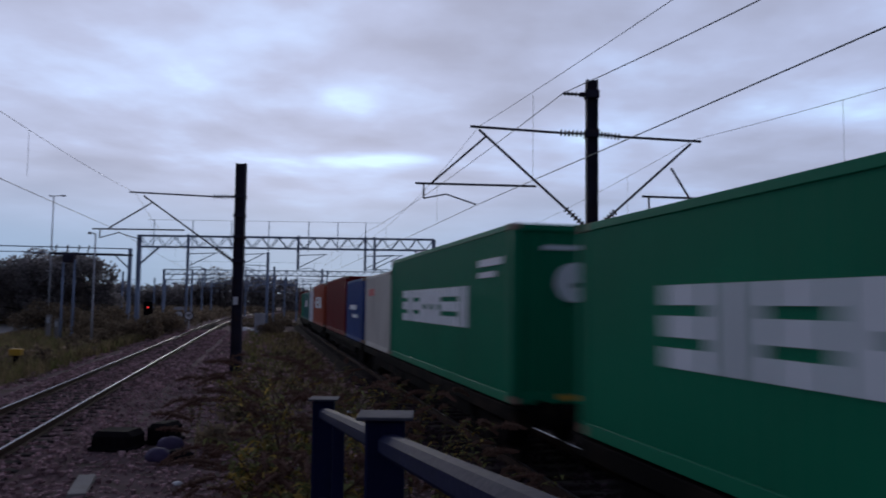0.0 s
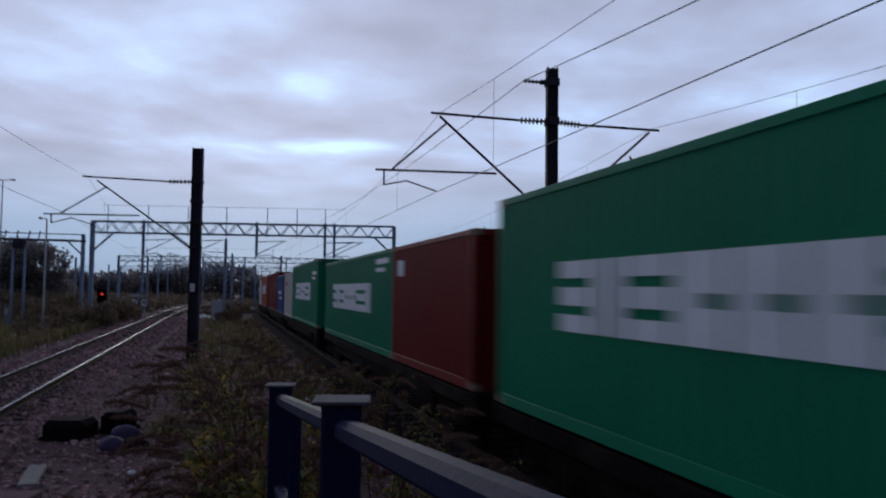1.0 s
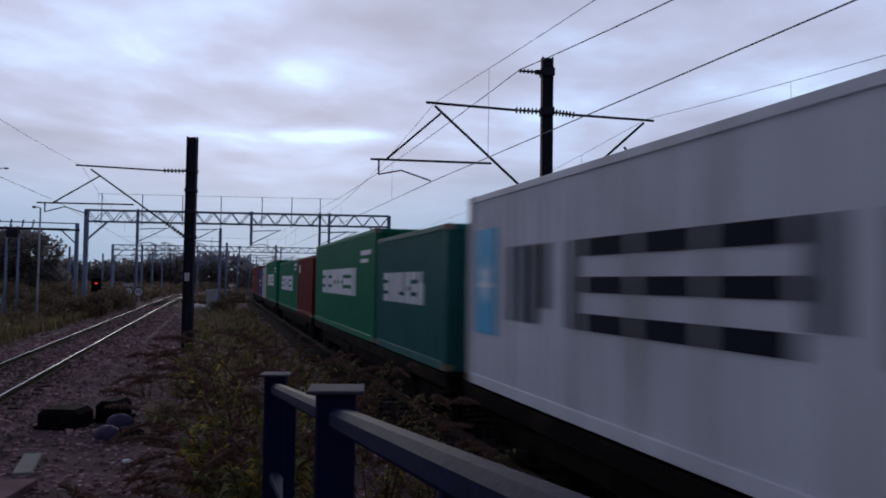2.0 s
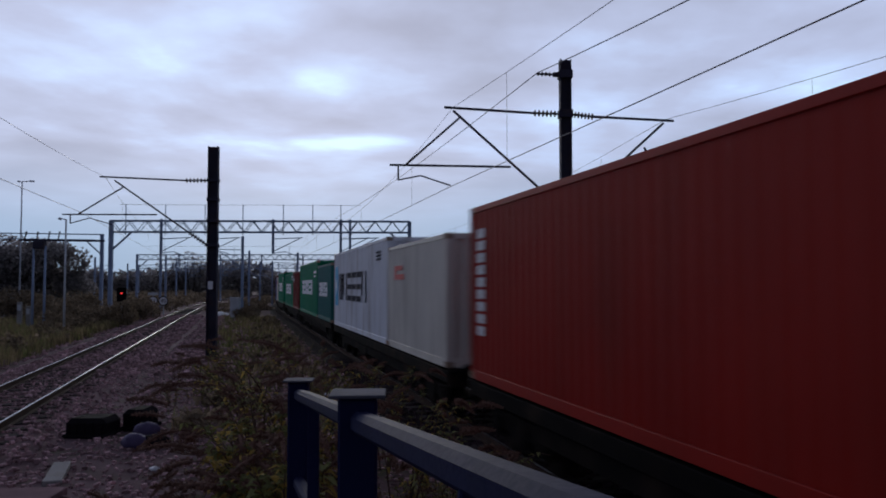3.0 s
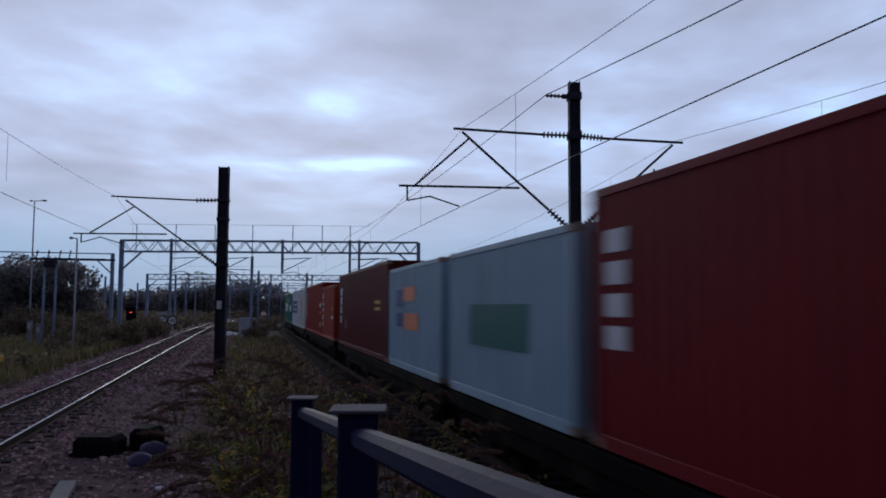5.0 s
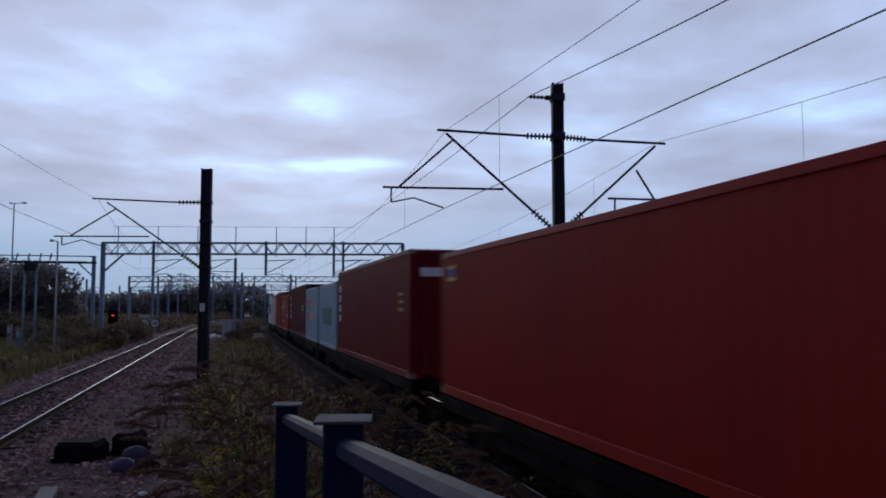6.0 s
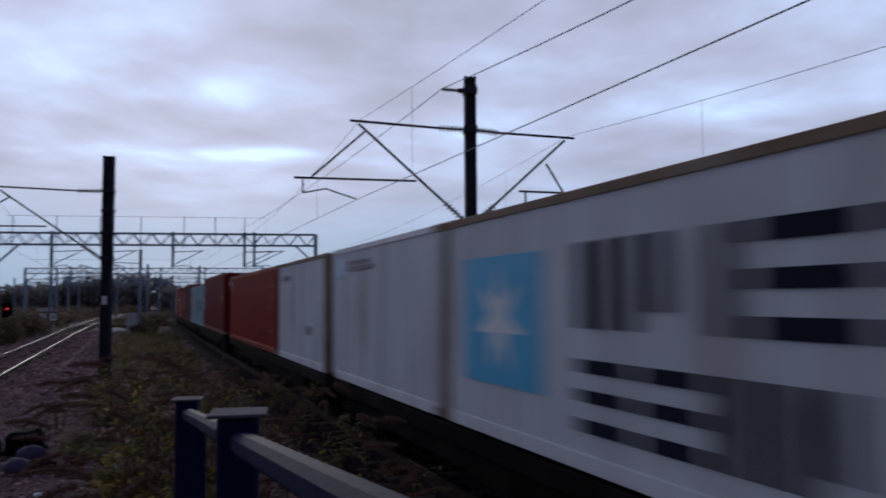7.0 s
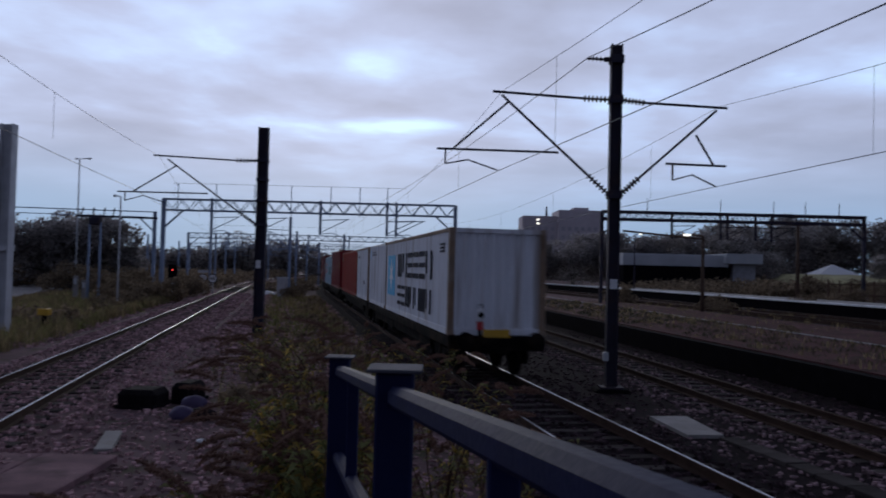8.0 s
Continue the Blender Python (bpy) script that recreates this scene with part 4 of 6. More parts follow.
def mast_r():
    m = thing("overhead_line_mast", pose(4.15, 19.33, 0), "dark steel overhead line mast with brackets on both sides", "line mast")
    bm = B()
    h_section(bm, 0.137, 0.12, 0.024, -0.12, 8.28)
    part("post", bm, "mast", m)
    part("base", bm_box(B(), (-0.42, -0.36, -0.45), (0.42, 0.36, -0.12), 0.05), "black", m, "dark concrete mast foundation")
    part("base_plate", bm_box(B(), (-0.28, -0.25, -0.12), (0.28, 0.25, -0.08), 0.006), "mast", m)
    a = cantilever(m, -1, (-2.8, 6.98), (-3.02, 7.06), (-1.38, 5.59), (-4.36, 5.62), [(-4.15, 5.25), (-3.6, 5.36), (-2.87, 5.12)], (-0.13, 4.58), 6.92)
    part("steady_tube", bm_bar(B(), (-2.62, 0, 6.82), (-3.95, 0, 5.64), 0.028, 6), "mast", a)
    b = cantilever(m, 1, (2.48, 6.72), (2.74, 6.78), (1.25, 5.38), (2.72, 5.35), [(1.42, 4.98), (1.9, 5.12), (2.5, 4.84)], (0.13, 4.58), 6.92)
    part("steady_tube", bm_bar(B(), (1.98, 0, 6.1), (2.42, 0, 5.37), 0.028, 6), "mast", b)
    fb = part("feeder_bracket", bm_box(B(), (-0.3, -0.06, 7.86), (-0.1, 0.06, 7.96), 0.01), "mast", m)
    part("insulator", insulator(B(), (-0.25, 0, 7.91), (-0.72, 0, 7.93), 0.06, 5), "insul", fb)
    for z in (4.58, 6.92, 7.91):
        part("clamp", bm_box(B(), (-0.17, -0.14, z - 0.1), (0.17, 0.14, z + 0.1), 0.01), "mast", m)
    part("number_plate", bm_box(B(), (-0.09, -0.15, 2.28), (0.09, -0.135, 2.52), 0.004), "white", m, "small pale plate with an unreadable bar")
    part("cable_box", bm_box(B(), (-0.22, -0.2, 0.55), (-0.1, -0.05, 0.75), 0.01), "galv", m)


def mast_l():
    m = thing("overhead_line_mast", pose(-6.9, 29.95, 0), "tall rusty brown overhead line mast with one bracket", "line mast")
    bm = B()
    h_section(bm, 0.185, 0.15, 0.03, -0.15, 7.89)
    part("post", bm, "mast", m)
    a = cantilever(m, -1, (-3.62, 6.60), (-4.16, 6.74), (-2.06, 5.33), (-5.48, 5.33), [(-5.2, 5.0), (-4.5, 5.2), (-3.7, 4.96)], (-0.2, 4.19), 6.62)
    part("steady_tube", bm_bar(B(), (-3.3, 0, 6.35), (-4.9, 0, 5.35), 0.028, 6), "mast", a)
    for z in (4.19, 5.1, 5.9, 6.62):
        part("clamp", bm_box(B(), (-0.21, -0.18, z - 0.06), (0.21, 0.18, z + 0.06), 0.01), "mast", m)
    part("number_plate", bm_box(B(), (-0.12, -0.18, 2.55), (0.06, -0.16, 2.85), 0.004), "white", m, "small pale plate with an unreadable bar")


mast_r()
mast_l()


def wire_run(name, supports, sags, r, label, droppers=None, first=4.5):
    """A wire hung over supports, with sag in each span; droppers lead down to the contact wire's height, the first at that distance before the second support."""
    w = thing(name, pose(0, 0, 0), label, "overhead wire", kind="structure")
    for k, (a, b) in enumerate(zip(supports, supports[1:])):
        a, b, sag = Vector(a), Vector(b), sags[min(k, len(sags) - 1)]

        def hung(q):
            p = a.lerp(b, q)
            p.z -= sag * 4 * q * (1 - q)
            return p

        part("wire", bm_tube(B(), [hung(i / 24) for i in range(25)], [r] * 25, 5), "wire", w)
        if droppers is not None:
            span, d = (b - a).length, first if k == 0 else 5.0
            while d < span - 3:
                p = hung(1 - d / span)
                part("dropper", bm_bar(B(), p, (p.x, p.y, droppers), 0.004, 4, caps=False), "wire", w)
                d += 10.5
    return w


def on_line(fx, x, y0, ys):
    """Places along a track's course, offset so that the wire passes x at y0."""
    return [(x + fx(y) - fx(y0), y) for y in ys]


SUP1 = (-38, 19.33, 60, 110, 160)
wire_run("contact_wire", [(train_x(y) + (0.5 if y < 0 else 0.0), y, 5.12) for y in SUP1], (0.03,), 0.009, "taut copper contact wire above the track")
wire_run("catenary_wire", [(x, y, 7.07) for x, y in on_line(train_x, 1.36, 19.33, SUP1)], (0.75, 1.15), 0.006, "sagging catenary wire with thin droppers", 5.12, 4.0)
wire_run("feeder_wire", [(x, y, 7.95) for x, y in on_line(train_x, 3.45, 19.33, SUP1[:4])], (1.42, 0.25), 0.012, "single feeder wire carried high on the masts")
SUP2 = (-30, 19.33, 70, 130)
wire_run("contact_wire", [(x, y, 4.84) for x, y in on_line(second_x, 6.62, 19.33, SUP2)], (0.03,), 0.009, "taut copper contact wire above the track")
wire_run("catenary_wire", [(x, y, 6.82) for x, y in on_line(second_x, 6.7, 19.33, SUP2)], (1.06, 0.9), 0.006, "sagging catenary wire with thin droppers", 4.86, 5.6)
SUPL = (-24, 29.95, 60, 110)
wire_run("contact_wire", [(x, y, 5.4 if y < 50 else 5.1) for x, y in on_line(left_x, -11.7, 29.95, SUPL)], (0.21, 0.03), 0.009, "taut copper contact wire above the track")
wire_run("catenary_wire", [(x, y, 6.72) for x, y in on_line(left_x, -10.85, 29.95, SUPL)], (0.81, 0.9), 0.006, "sagging catenary wire with thin droppers", 5.15, 14.0)


def truss(bm, x0, x1, z0, z1, depth, bay, chord=0.05):
    n = max(2, round((x1 - x0) / bay))
    for y in (-depth / 2, depth / 2):
        for z in (z0, z1):
            bm_bar(bm, (x0, y, z), (x1, y, z), chord, square=True)
        for i in range(n):
            a, b = x0 + (x1 - x0) * i / n, x0 + (x1 - x0) * (i + 1) / n
            mid = (a + b) / 2
            bm_bar(bm, (a, y, z1), (mid, y, z0), 0.03, 4)
            bm_bar(bm, (mid, y, z0), (b, y, z1), 0.03, 4)
    for i in range(n + 1):
        a = x0 + (x1 - x0) * i / n
        for z in (z0, z1):
            bm_bar(bm, (a, -depth / 2, z), (a, depth / 2, z), 0.025, 4)
    return bm


def gantry(m, x0, x1, z0, z1, drops, label, masts=(), legs=True, mtl="gantry", foot=-0.3):
    """A portal across several tracks: lattice beam, two legs, drop posts with brackets, short wire posts on top."""
    g = thing("overhead_line_gantry", m, label, "line gantry")
    part("beam", truss(B(), x0, x1, z0, z1, 0.7, 1.3 if mtl == "gantry" else 0.8, 0.05 if mtl == "gantry" else 0.12), mtl, g)
    for x, s in ((x0, 1), (x1, -1)):
        if legs:
            leg = part("leg", bm_box(B(), (x - 0.14, -0.16, foot), (x + 0.14, 0.16, z1), 0.02), mtl, g)
            part("knee_brace", bm_bar(B(), (x, 0, z0 - 1.4), (x + s * 1.5, 0, z0), 0.06, square=True), mtl, leg)
    for d in drops:
        p = part("drop_post", bm_box(B(), (d - 0.09, -0.09, z0 - 1.6), (d + 0.09, 0.09, z1 + 0.15)), mtl, g)
        part("bracket", bm_bar(B(), (d, 0, z0 - 0.5), (d + 2.2, 0, z0 - 0.4), 0.035, 5), mtl, p)
        part("bracket", bm_bar(B(), (d, 0, z0 - 1.45), (d + 2.0, 0, z0 - 0.45), 0.035, 5), mtl, p)
        part("registration_arm", bm_tube(B(), [(d + 0.1, 0, z0 - 1.55), (d + 0.9, 0, z0 - 1.45), (d + 1.7, 0, z0 - 1.75)], [0.03] * 3, 5), mtl, p)
    if masts and mtl == "gantry":
        part("earth_wire", bm_bar(B(), (x0 + 0.6, 0, z1 + 1.22), (max(masts) + 1.5, 0, z1 + 1.22), 0.012, 4), "wire", g)
    for x in masts:
        part("wire_post", bm_bar(B(), (x, 0, z0 - 0.2), (x, 0, z1 + 1.25), 0.035, 5), mtl, g)
    return g


gantry(pose(0, 60, 0), -21.25, 0.88, 6.72, 7.55, (-17.6, -14.0, -9.35, -4.3, -3.6), "long grey lattice gantry spanning the tracks", (-20.2, -17.3, -14.4, -11.6, -8.6, -6.4, -4.3))
gantry(pose(-4, 118, 0), -34, 2.0, 6.6, 7.35, (-28, -22, -16, -10), "distant grey lattice gantry over the tracks", (-30, -20, -12))
gantry(pose(-10, 175, 0), -46, 2.0, 6.6, 7.4, (-38, -28, -16), "distant grey lattice gantry over the tracks")
gantry(pose(0, 70, 0), 14.0, 37.2, 7.55, 8.2, (20.2, 24.5, 25.1, 27.6, 29.0), "dark lattice gantry over the far platform tracks", (18, 24.5, 29.2, 32, 35), mtl="mast")


# ---------------- platform-end railing ----------------
def railing():
    r = thing("platform_railing", pose(0, 0, 0), "dark blue painted steel post and rail fence on the ramp", "railing")

    def line(y):
        return 0.28 - 0.203 * y, 2.63 - 0.056 - 0.097 * y

    for y, hw in ((1.9, 0.045), (3.62, 0.045)):
        x, z = line(y)
        post = part("post", bm_box(B(), (x - hw, y - hw, ground_z(x, y) - 0.3), (x + hw, y + hw, z), 0.006), "paintrail", r)
        part("post_cap", bm_box(B(), (x - hw - 0.02, y - hw - 0.02, z), (x + hw + 0.02, y + hw + 0.02, z + 0.008), 0.002), "cap", post, "flat steel post cap, pale on top")

    def bar(y0, y1, drop, hh, ww, name):
        x0, z0 = line(y0)
        x1, z1 = line(y1)
        bm = B()
        sweep(bm, [(x0, y0, z0 - drop), (x1, y1, z1 - drop)], [(-ww + 0.012, 0), (ww - 0.012, 0), (ww, -0.012), (ww, -hh + 0.012), (ww - 0.012, -hh), (-ww + 0.012, -hh), (-ww, -hh + 0.012), (-ww, -0.012)])
        part(name, bm, "paintrail", r)
    bar(1.945, 3.575, 0.036, 0.05, 0.025, "top_rail")
    bar(-1.6, 1.855, 0.036, 0.05, 0.025, "top_rail")
    bar(1.945, 3.575, 0.42, 0.05, 0.025, "lower_rail")
    bar(-1.6, 1.855, 0.42, 0.05, 0.025, "lower_rail")
    for y in (2.95, 0.98):
        x, z = line(y)
        part("baluster", bm_box(B(), (x - 0.02, y - 0.02, ground_z(x, y) - 0.2), (x + 0.02, y + 0.02, z - 0.06), 0.003), "paintrail", r)


railing()


# ---------------- loose ballast ----------------
def stones(name, spots, label, mtl="stone"):
    """Many small angular stones as one mesh; spots: (x, y, z, size)."""
    cube = np.array([(-1, -1, -1), (1, -1, -1), (1, 1, -1), (-1, 1, -1), (-1, -1, 1), (1, -1, 1), (1, 1, 1), (-1, 1, 1)], float) * 0.5
    quads = np.array([(0, 3, 2, 1), (4, 5, 6, 7), (0, 1, 5, 4), (1, 2, 6, 5), (2, 3, 7, 6), (3, 0, 4, 7)])
    rng = np.random.default_rng(5)
    n = len(spots)
    s = np.array(spots)
    v = cube[None] * rng.uniform(0.55, 1.25, (n, 1, 3)) + rng.uniform(-0.2, 0.2, (n, 8, 3))
    a = rng.uniform(0, 2 * np.pi, n)
    ca, sa = np.cos(a)[:, None], np.sin(a)[:, None]
    x, y, z = v[..., 0] * ca - v[..., 1] * sa, v[..., 0] * sa + v[..., 1] * ca, v[..., 2] * 0.8
    v = np.stack([x, y, z], -1) * s[:, None, 3:4] + s[:, None, :3]
    f = (quads[None] + (np.arange(n) * 8)[:, None, None]).reshape(-1, 4)
    me = bpy.data.meshes.new(name)
    me.from_pydata(v.reshape(-1, 3).tolist(), [], f.tolist())
    me.materials.append(M[mtl])
    tagged(new(name, me), label, "gravel", kind="stuff")


def ballast():
    rng = random.Random(11)
    left, right, verge, second = [], [], [], []
    for _ in range(9000):
        y = 5 + 34 * rng.random() ** 1.6
        x = left_x(y) + rng.uniform(-2.4, 2.6)
        u = abs(x - left_x(y))
        if 0.70 < u < 0.82:
            continue
        left.append((x, y, 0.22 - 0.17 - max(0, u - 1.75) * 0.28 + rng.uniform(-0.01, 0.03), rng.uniform(0.035, 0.075)))
    for _ in range(9000):
        y = 4.5 + 26 * rng.random() ** 1.5
        fx, zz = (train_x, 0.0) if rng.random() < 0.6 else (second_x, -0.02)
        x = fx(y) + rng.uniform(-2.4, 2.5)
        u = abs(x - fx(y))
        if 0.70 < u < 0.82:
            continue
        (right if fx is train_x else second).append((x, y, zz - 0.175 - max(0, u - 1.75) * 0.3 + rng.uniform(-0.01, 0.03), rng.uniform(0.035, 0.075)))
    for _ in range(5000):
        y = 6 + 34 * rng.random() ** 1.3
        (right if y > 17 else second).append((rng.uniform(train_x(y) + 1.8, second_x(y) + 4.0), y, -0.2, rng.uniform(0.03, 0.08)))
    for _ in range(12000):
        y = 3.0 + 30 * rng.random() ** 1.5
        x = rng.uniform(left_x(y) + 1.8, train_x(y) - 1.8)
        verge.append((x, y, ground_z(x, y) + 0.01, rng.uniform(0.02, 0.07)))
    for _ in range(9000):
        y = 24 + 50 * rng.random()
        x = rng.uniform(left_x(y) + 1.8, train_x(y) - 1.8) if rng.random() < 0.6 else left_x(y) + rng.uniform(-3.6, 2.4)
        u = abs(x - left_x(y))
        if 0.66 < u < 0.86:
            continue
        verge.append((x, y, (ground_z(x, y) if u > 2.4 else 0.05 - max(0, u - 1.75) * 0.28) + 0.02, rng.uniform(0.06, 0.13)))
    stones("ballast_stones", left, "loose grey-brown ballast stones between the rails")
    stones("ballast_stones", right, "very dark ballast stones between the rails", "stone_dark")
    stones("ballast_stones", second, "brown ballast stones along the second track", "midstone")
    stones("gravel", verge, "scattered gravel and small stones on the verge")


ballast()


# ---------------- weeds, grass and trees ----------------
def leaf(bm, p, d, length, width, droop=0.3):
    """A folded lance-shaped leaf from p along d."""
    d = d.normalized()
    side = d.cross(Vector((0, 0, 1)))
    side = side.normalized() if side.length > 0.05 else Vector((1, 0, 0))
    up = side.cross(d)
    m1 = p + d * length * 0.45
    tip = p + d * length - Vector((0, 0, droop * length))
    a, b, c = bm.verts.new(p), bm.verts.new(m1 + side * width + up * width * 0.35), bm.verts.new(m1 - side * width + up * width * 0.35)
    t = bm.verts.new(tip)
    mid = bm.verts.new(m1)
    for f in ((a, b, mid), (a, mid, c), (b, t, mid), (mid, t, c)):
        bm.faces.new(f)


def spike_mesh(seed, length=0.24):
    """A spent, drooping flower spike: a bent core thick with small ragged husks, tapering to its tip."""
    rng = random.Random(seed)
    bm = B()
    bm_tube(bm, [(q * length / 8, 0, -0.9 * (q * length / 8) ** 2) for q in range(9)], [0.007] + [0.015 * math.sin(math.pi * (0.2 + 0.78 * q / 8)) + 0.003 for q in range(1, 9)], 6)
    n = int(170 * length / 0.34)
    for i in range(n):
        q = i / n
        r = 0.036 * math.sin(math.pi * min(1, 0.2 + q * 0.78)) * rng.uniform(0.6, 1.1) + 0.003
        a = rng.uniform(0, 2 * math.pi)
        p = Vector((rng.uniform(-0.01, 0.01), math.cos(a) * r, math.sin(a) * r)) + Vector((q * length, 0, -0.9 * (q * length) ** 2))
        s = rng.uniform(0.009, 0.018)
        v = [bm.verts.new(p + Vector((rng.uniform(-1, 1), rng.uniform(-1, 1), rng.uniform(-1, 1))) * s) for _ in range(4)]
        for f in ((0, 1, 2), (0, 2, 3), (0, 3, 1), (1, 3, 2)):
            bm.faces.new([v[k] for k in f])
    return mesh_of("flower_spike", bm, "spike")


SPIKES = [spike_mesh(1, 0.34), spike_mesh(2, 0.46), spike_mesh(3, 0.24)]


def weed(x, y, h, stems, spread, seed, label, yellow=0.25, spikes=0.7, leaf_len=0.10, dens=1.0, side=None, twigs=1):
    """A clump of arching stems with paired leaves; spent flower spikes droop from the ends. side: the heading that most stems lean to."""
    rng = random.Random(seed)
    w = thing("buddleia_bush" if spikes > 0.3 else "weed", pose(x, y, ground_z(x, y) - 0.03), label, "bush" if spikes > 0.3 else "weed")
    green, yell = B(), B()
    ends = []
    for _ in range(stems):
        a = rng.uniform(0, 2 * math.pi) if side is None or rng.random() < 0.35 else radians(side + rng.gauss(0, 45))
        r = spread * (0.35 + 0.75 * rng.random())
        hh = h * rng.uniform(0.6, 1.05)
        bend = rng.uniform(0.85, 1.25)
        root = Vector((math.cos(a) * 0.08, math.sin(a) * 0.08, 0))
        out = Vector((math.cos(a), math.sin(a), 0))
        pts = []
        for i in range(10):
            q = i / 9
            p = root + out * r * q ** 1.35 + Vector((0, 0, hh * ((1 + bend) * q - bend * q * q) * (0.85 + 0.15 / bend)))
            p += Vector((rng.uniform(-1, 1), rng.uniform(-1, 1), rng.uniform(-1, 1))) * 0.012
            pts.append(p)
        wood = bm_tube(B(), pts, [0.010 * (1 - 0.75 * i / 9) * (0.5 + h * 0.4) for i in range(10)], 4)
        k = int(15 * dens * hh) + 4
        for j in range(k):
            q = 0.1 + (0.76 if spikes > 0.3 else 0.85) * (j + rng.random()) / k
            i = min(8, int(q * 9))
            p = pts[i].lerp(pts[i + 1], q * 9 - i)
            d = Vector((rng.uniform(-1, 1), rng.uniform(-1, 1), rng.uniform(-0.1, 0.5)))
            bmx = yell if rng.random() < yellow else green
            for sg in (1, -1):
                leaf(bmx, p, Vector((d.x * sg, d.y * sg, d.z)), leaf_len * rng.uniform(0.55, 1.3), leaf_len * 0.19 * rng.uniform(0.7, 1.3), rng.uniform(0.1, 0.7))
        for _ in range(twigs):
            q = rng.randint(4, 8)
            p = pts[q]
            e = p + (out * rng.uniform(0.2, 1) + Vector((rng.uniform(-1, 1), rng.uniform(-1, 1), rng.uniform(0.2, 0.9)))) * 0.12 * h
            bm_tube(wood, [p, p.lerp(e, 0.5) + Vector((0, 0, 0.03)), e], [0.004, 0.003, 0.002], 4)
            ends.append((e, e - p))
        ends.append((pts[-1], pts[-1] - pts[-3]))
        part("stem", wood, "stem", w)
    part("foliage", green, "leaf", w)["kind"] = "stuff"
    if len(yell.verts):
        part("foliage", yell, "leaf_y", w, "yellowing leaves")["kind"] = "stuff"
    else:
        yell.free()
    for e, d in ends:
        if rng.random() < spikes:
            tilt = -math.degrees(math.atan2(d.z, math.hypot(d.x, d.y)))
            part("flower_spike", rng.choice(SPIKES), None, w, at=Matrix.Translation(e) @ pose(0, 0, 0, 0, max(-35, min(50, tilt)) + rng.uniform(-12, 12), math.degrees(math.atan2(d.y, d.x)) + rng.uniform(-25, 25)))
    return w


def weeds():
    rng = random.Random(21)
    bush = "drooping buddleia bush with brown spent flower spikes"
    # leafy, yellowing bushes close behind the railing
    for i, (x, y, h, n, s, side) in enumerate([
            (-0.78, 4.5, 1.20, 12, 0.38, 150), (-0.72, 5.2, 1.45, 13, 0.42, 130), (-0.92, 5.8, 1.40, 13, 0.45, 150), (-1.05, 6.7, 1.6, 13, 0.55, 160), (-0.85, 7.4, 1.5, 11, 0.5, 120),
            (-1.10, 4.3, 0.85, 12, 0.60, 185), (-1.25, 5.0, 0.75, 11, 0.60, 190), (-1.55, 6.1, 0.70, 9, 0.55, 185), (-0.55, 6.3, 1.55, 10, 0.5, 60), (-1.25, 5.5, 1.05, 10, 0.5, 170),
            (-1.30, 4.9, 1.25, 9, 0.85, 182), (-1.55, 5.7, 1.10, 8, 0.85, 178), (-1.20, 4.2, 1.15, 8, 0.7, 188), (-1.75, 5.2, 0.95, 8, 0.7, 175), (-1.45, 4.6, 1.0, 8, 0.75, 182)]):
        weed(x, y, h, n, s, 100 + i, bush, yellow=0.42, spikes=0.55, leaf_len=0.135, dens=1.35, side=side)
    # lanky ones further on, more wood and spikes than leaf
    for i, (x, y, h, n, s, side) in enumerate([
            (-1.2, 7.8, 1.75, 8, 0.9, 165), (-1.55, 9.2, 1.6, 7, 0.9, 170), (-1.1, 9.0, 2.0, 7, 0.9, 150), (-1.8, 10.8, 1.8, 7, 1.0, 170), (-2.4, 12.4, 1.55, 6, 1.1, 175),
            (-1.2, 11.2, 2.1, 6, 0.8, 100), (0.0, 8.2, 1.65, 7, 0.7, 20), (-0.45, 9.8, 1.8, 7, 0.8, 60), (0.35, 7.2, 1.4, 5, 0.8, 5), (0.55, 9.4, 1.4, 5, 0.7, 10), (0.75, 8.1, 1.2, 6, 0.65, 20), (0.3, 11.2, 1.5, 6, 0.8, 40), (-0.2, 12.6, 1.6, 6, 0.8, 60), (-0.6, 14.4, 1.5, 6, 0.9, 60),
            (-2.7, 14.8, 1.5, 4, 1.0, 170), (-3.7, 17.8, 1.5, 4, 1.1, 170), (-1.9, 16.0, 1.6, 4, 0.9, 90), (-3.0, 20.5, 1.4, 4, 1.0, 120), (-0.9, 17.5, 1.2, 5, 0.8, 60), (-4.6, 24.0, 1.2, 5, 1.0, 150)]):
        weed(x, y, h, n, s, 140 + i, bush, yellow=0.35, spikes=0.65, leaf_len=0.10, dens=0.6, side=side)
    small = "low straggling weed with small green leaves"
    for i in range(20):
        y = 7.0 + 22 * rng.random()
        x = rng.uniform(-0.30 * y + 0.2, train_x(y) - 2.1) if i % 3 else rng.uniform(left_x(y) + 3.2, -0.2 * y - 0.6)
        if y < 17 and x < -0.27 * y:
            x = -0.27 * y + rng.uniform(0, 0.8)
        weed(x, y, rng.uniform(0.3, 0.8), rng.randint(6, 11), rng.uniform(0.2, 0.5), 300 + i, small, yellow=0.35, spikes=0.1, leaf_len=0.07)


weeds()


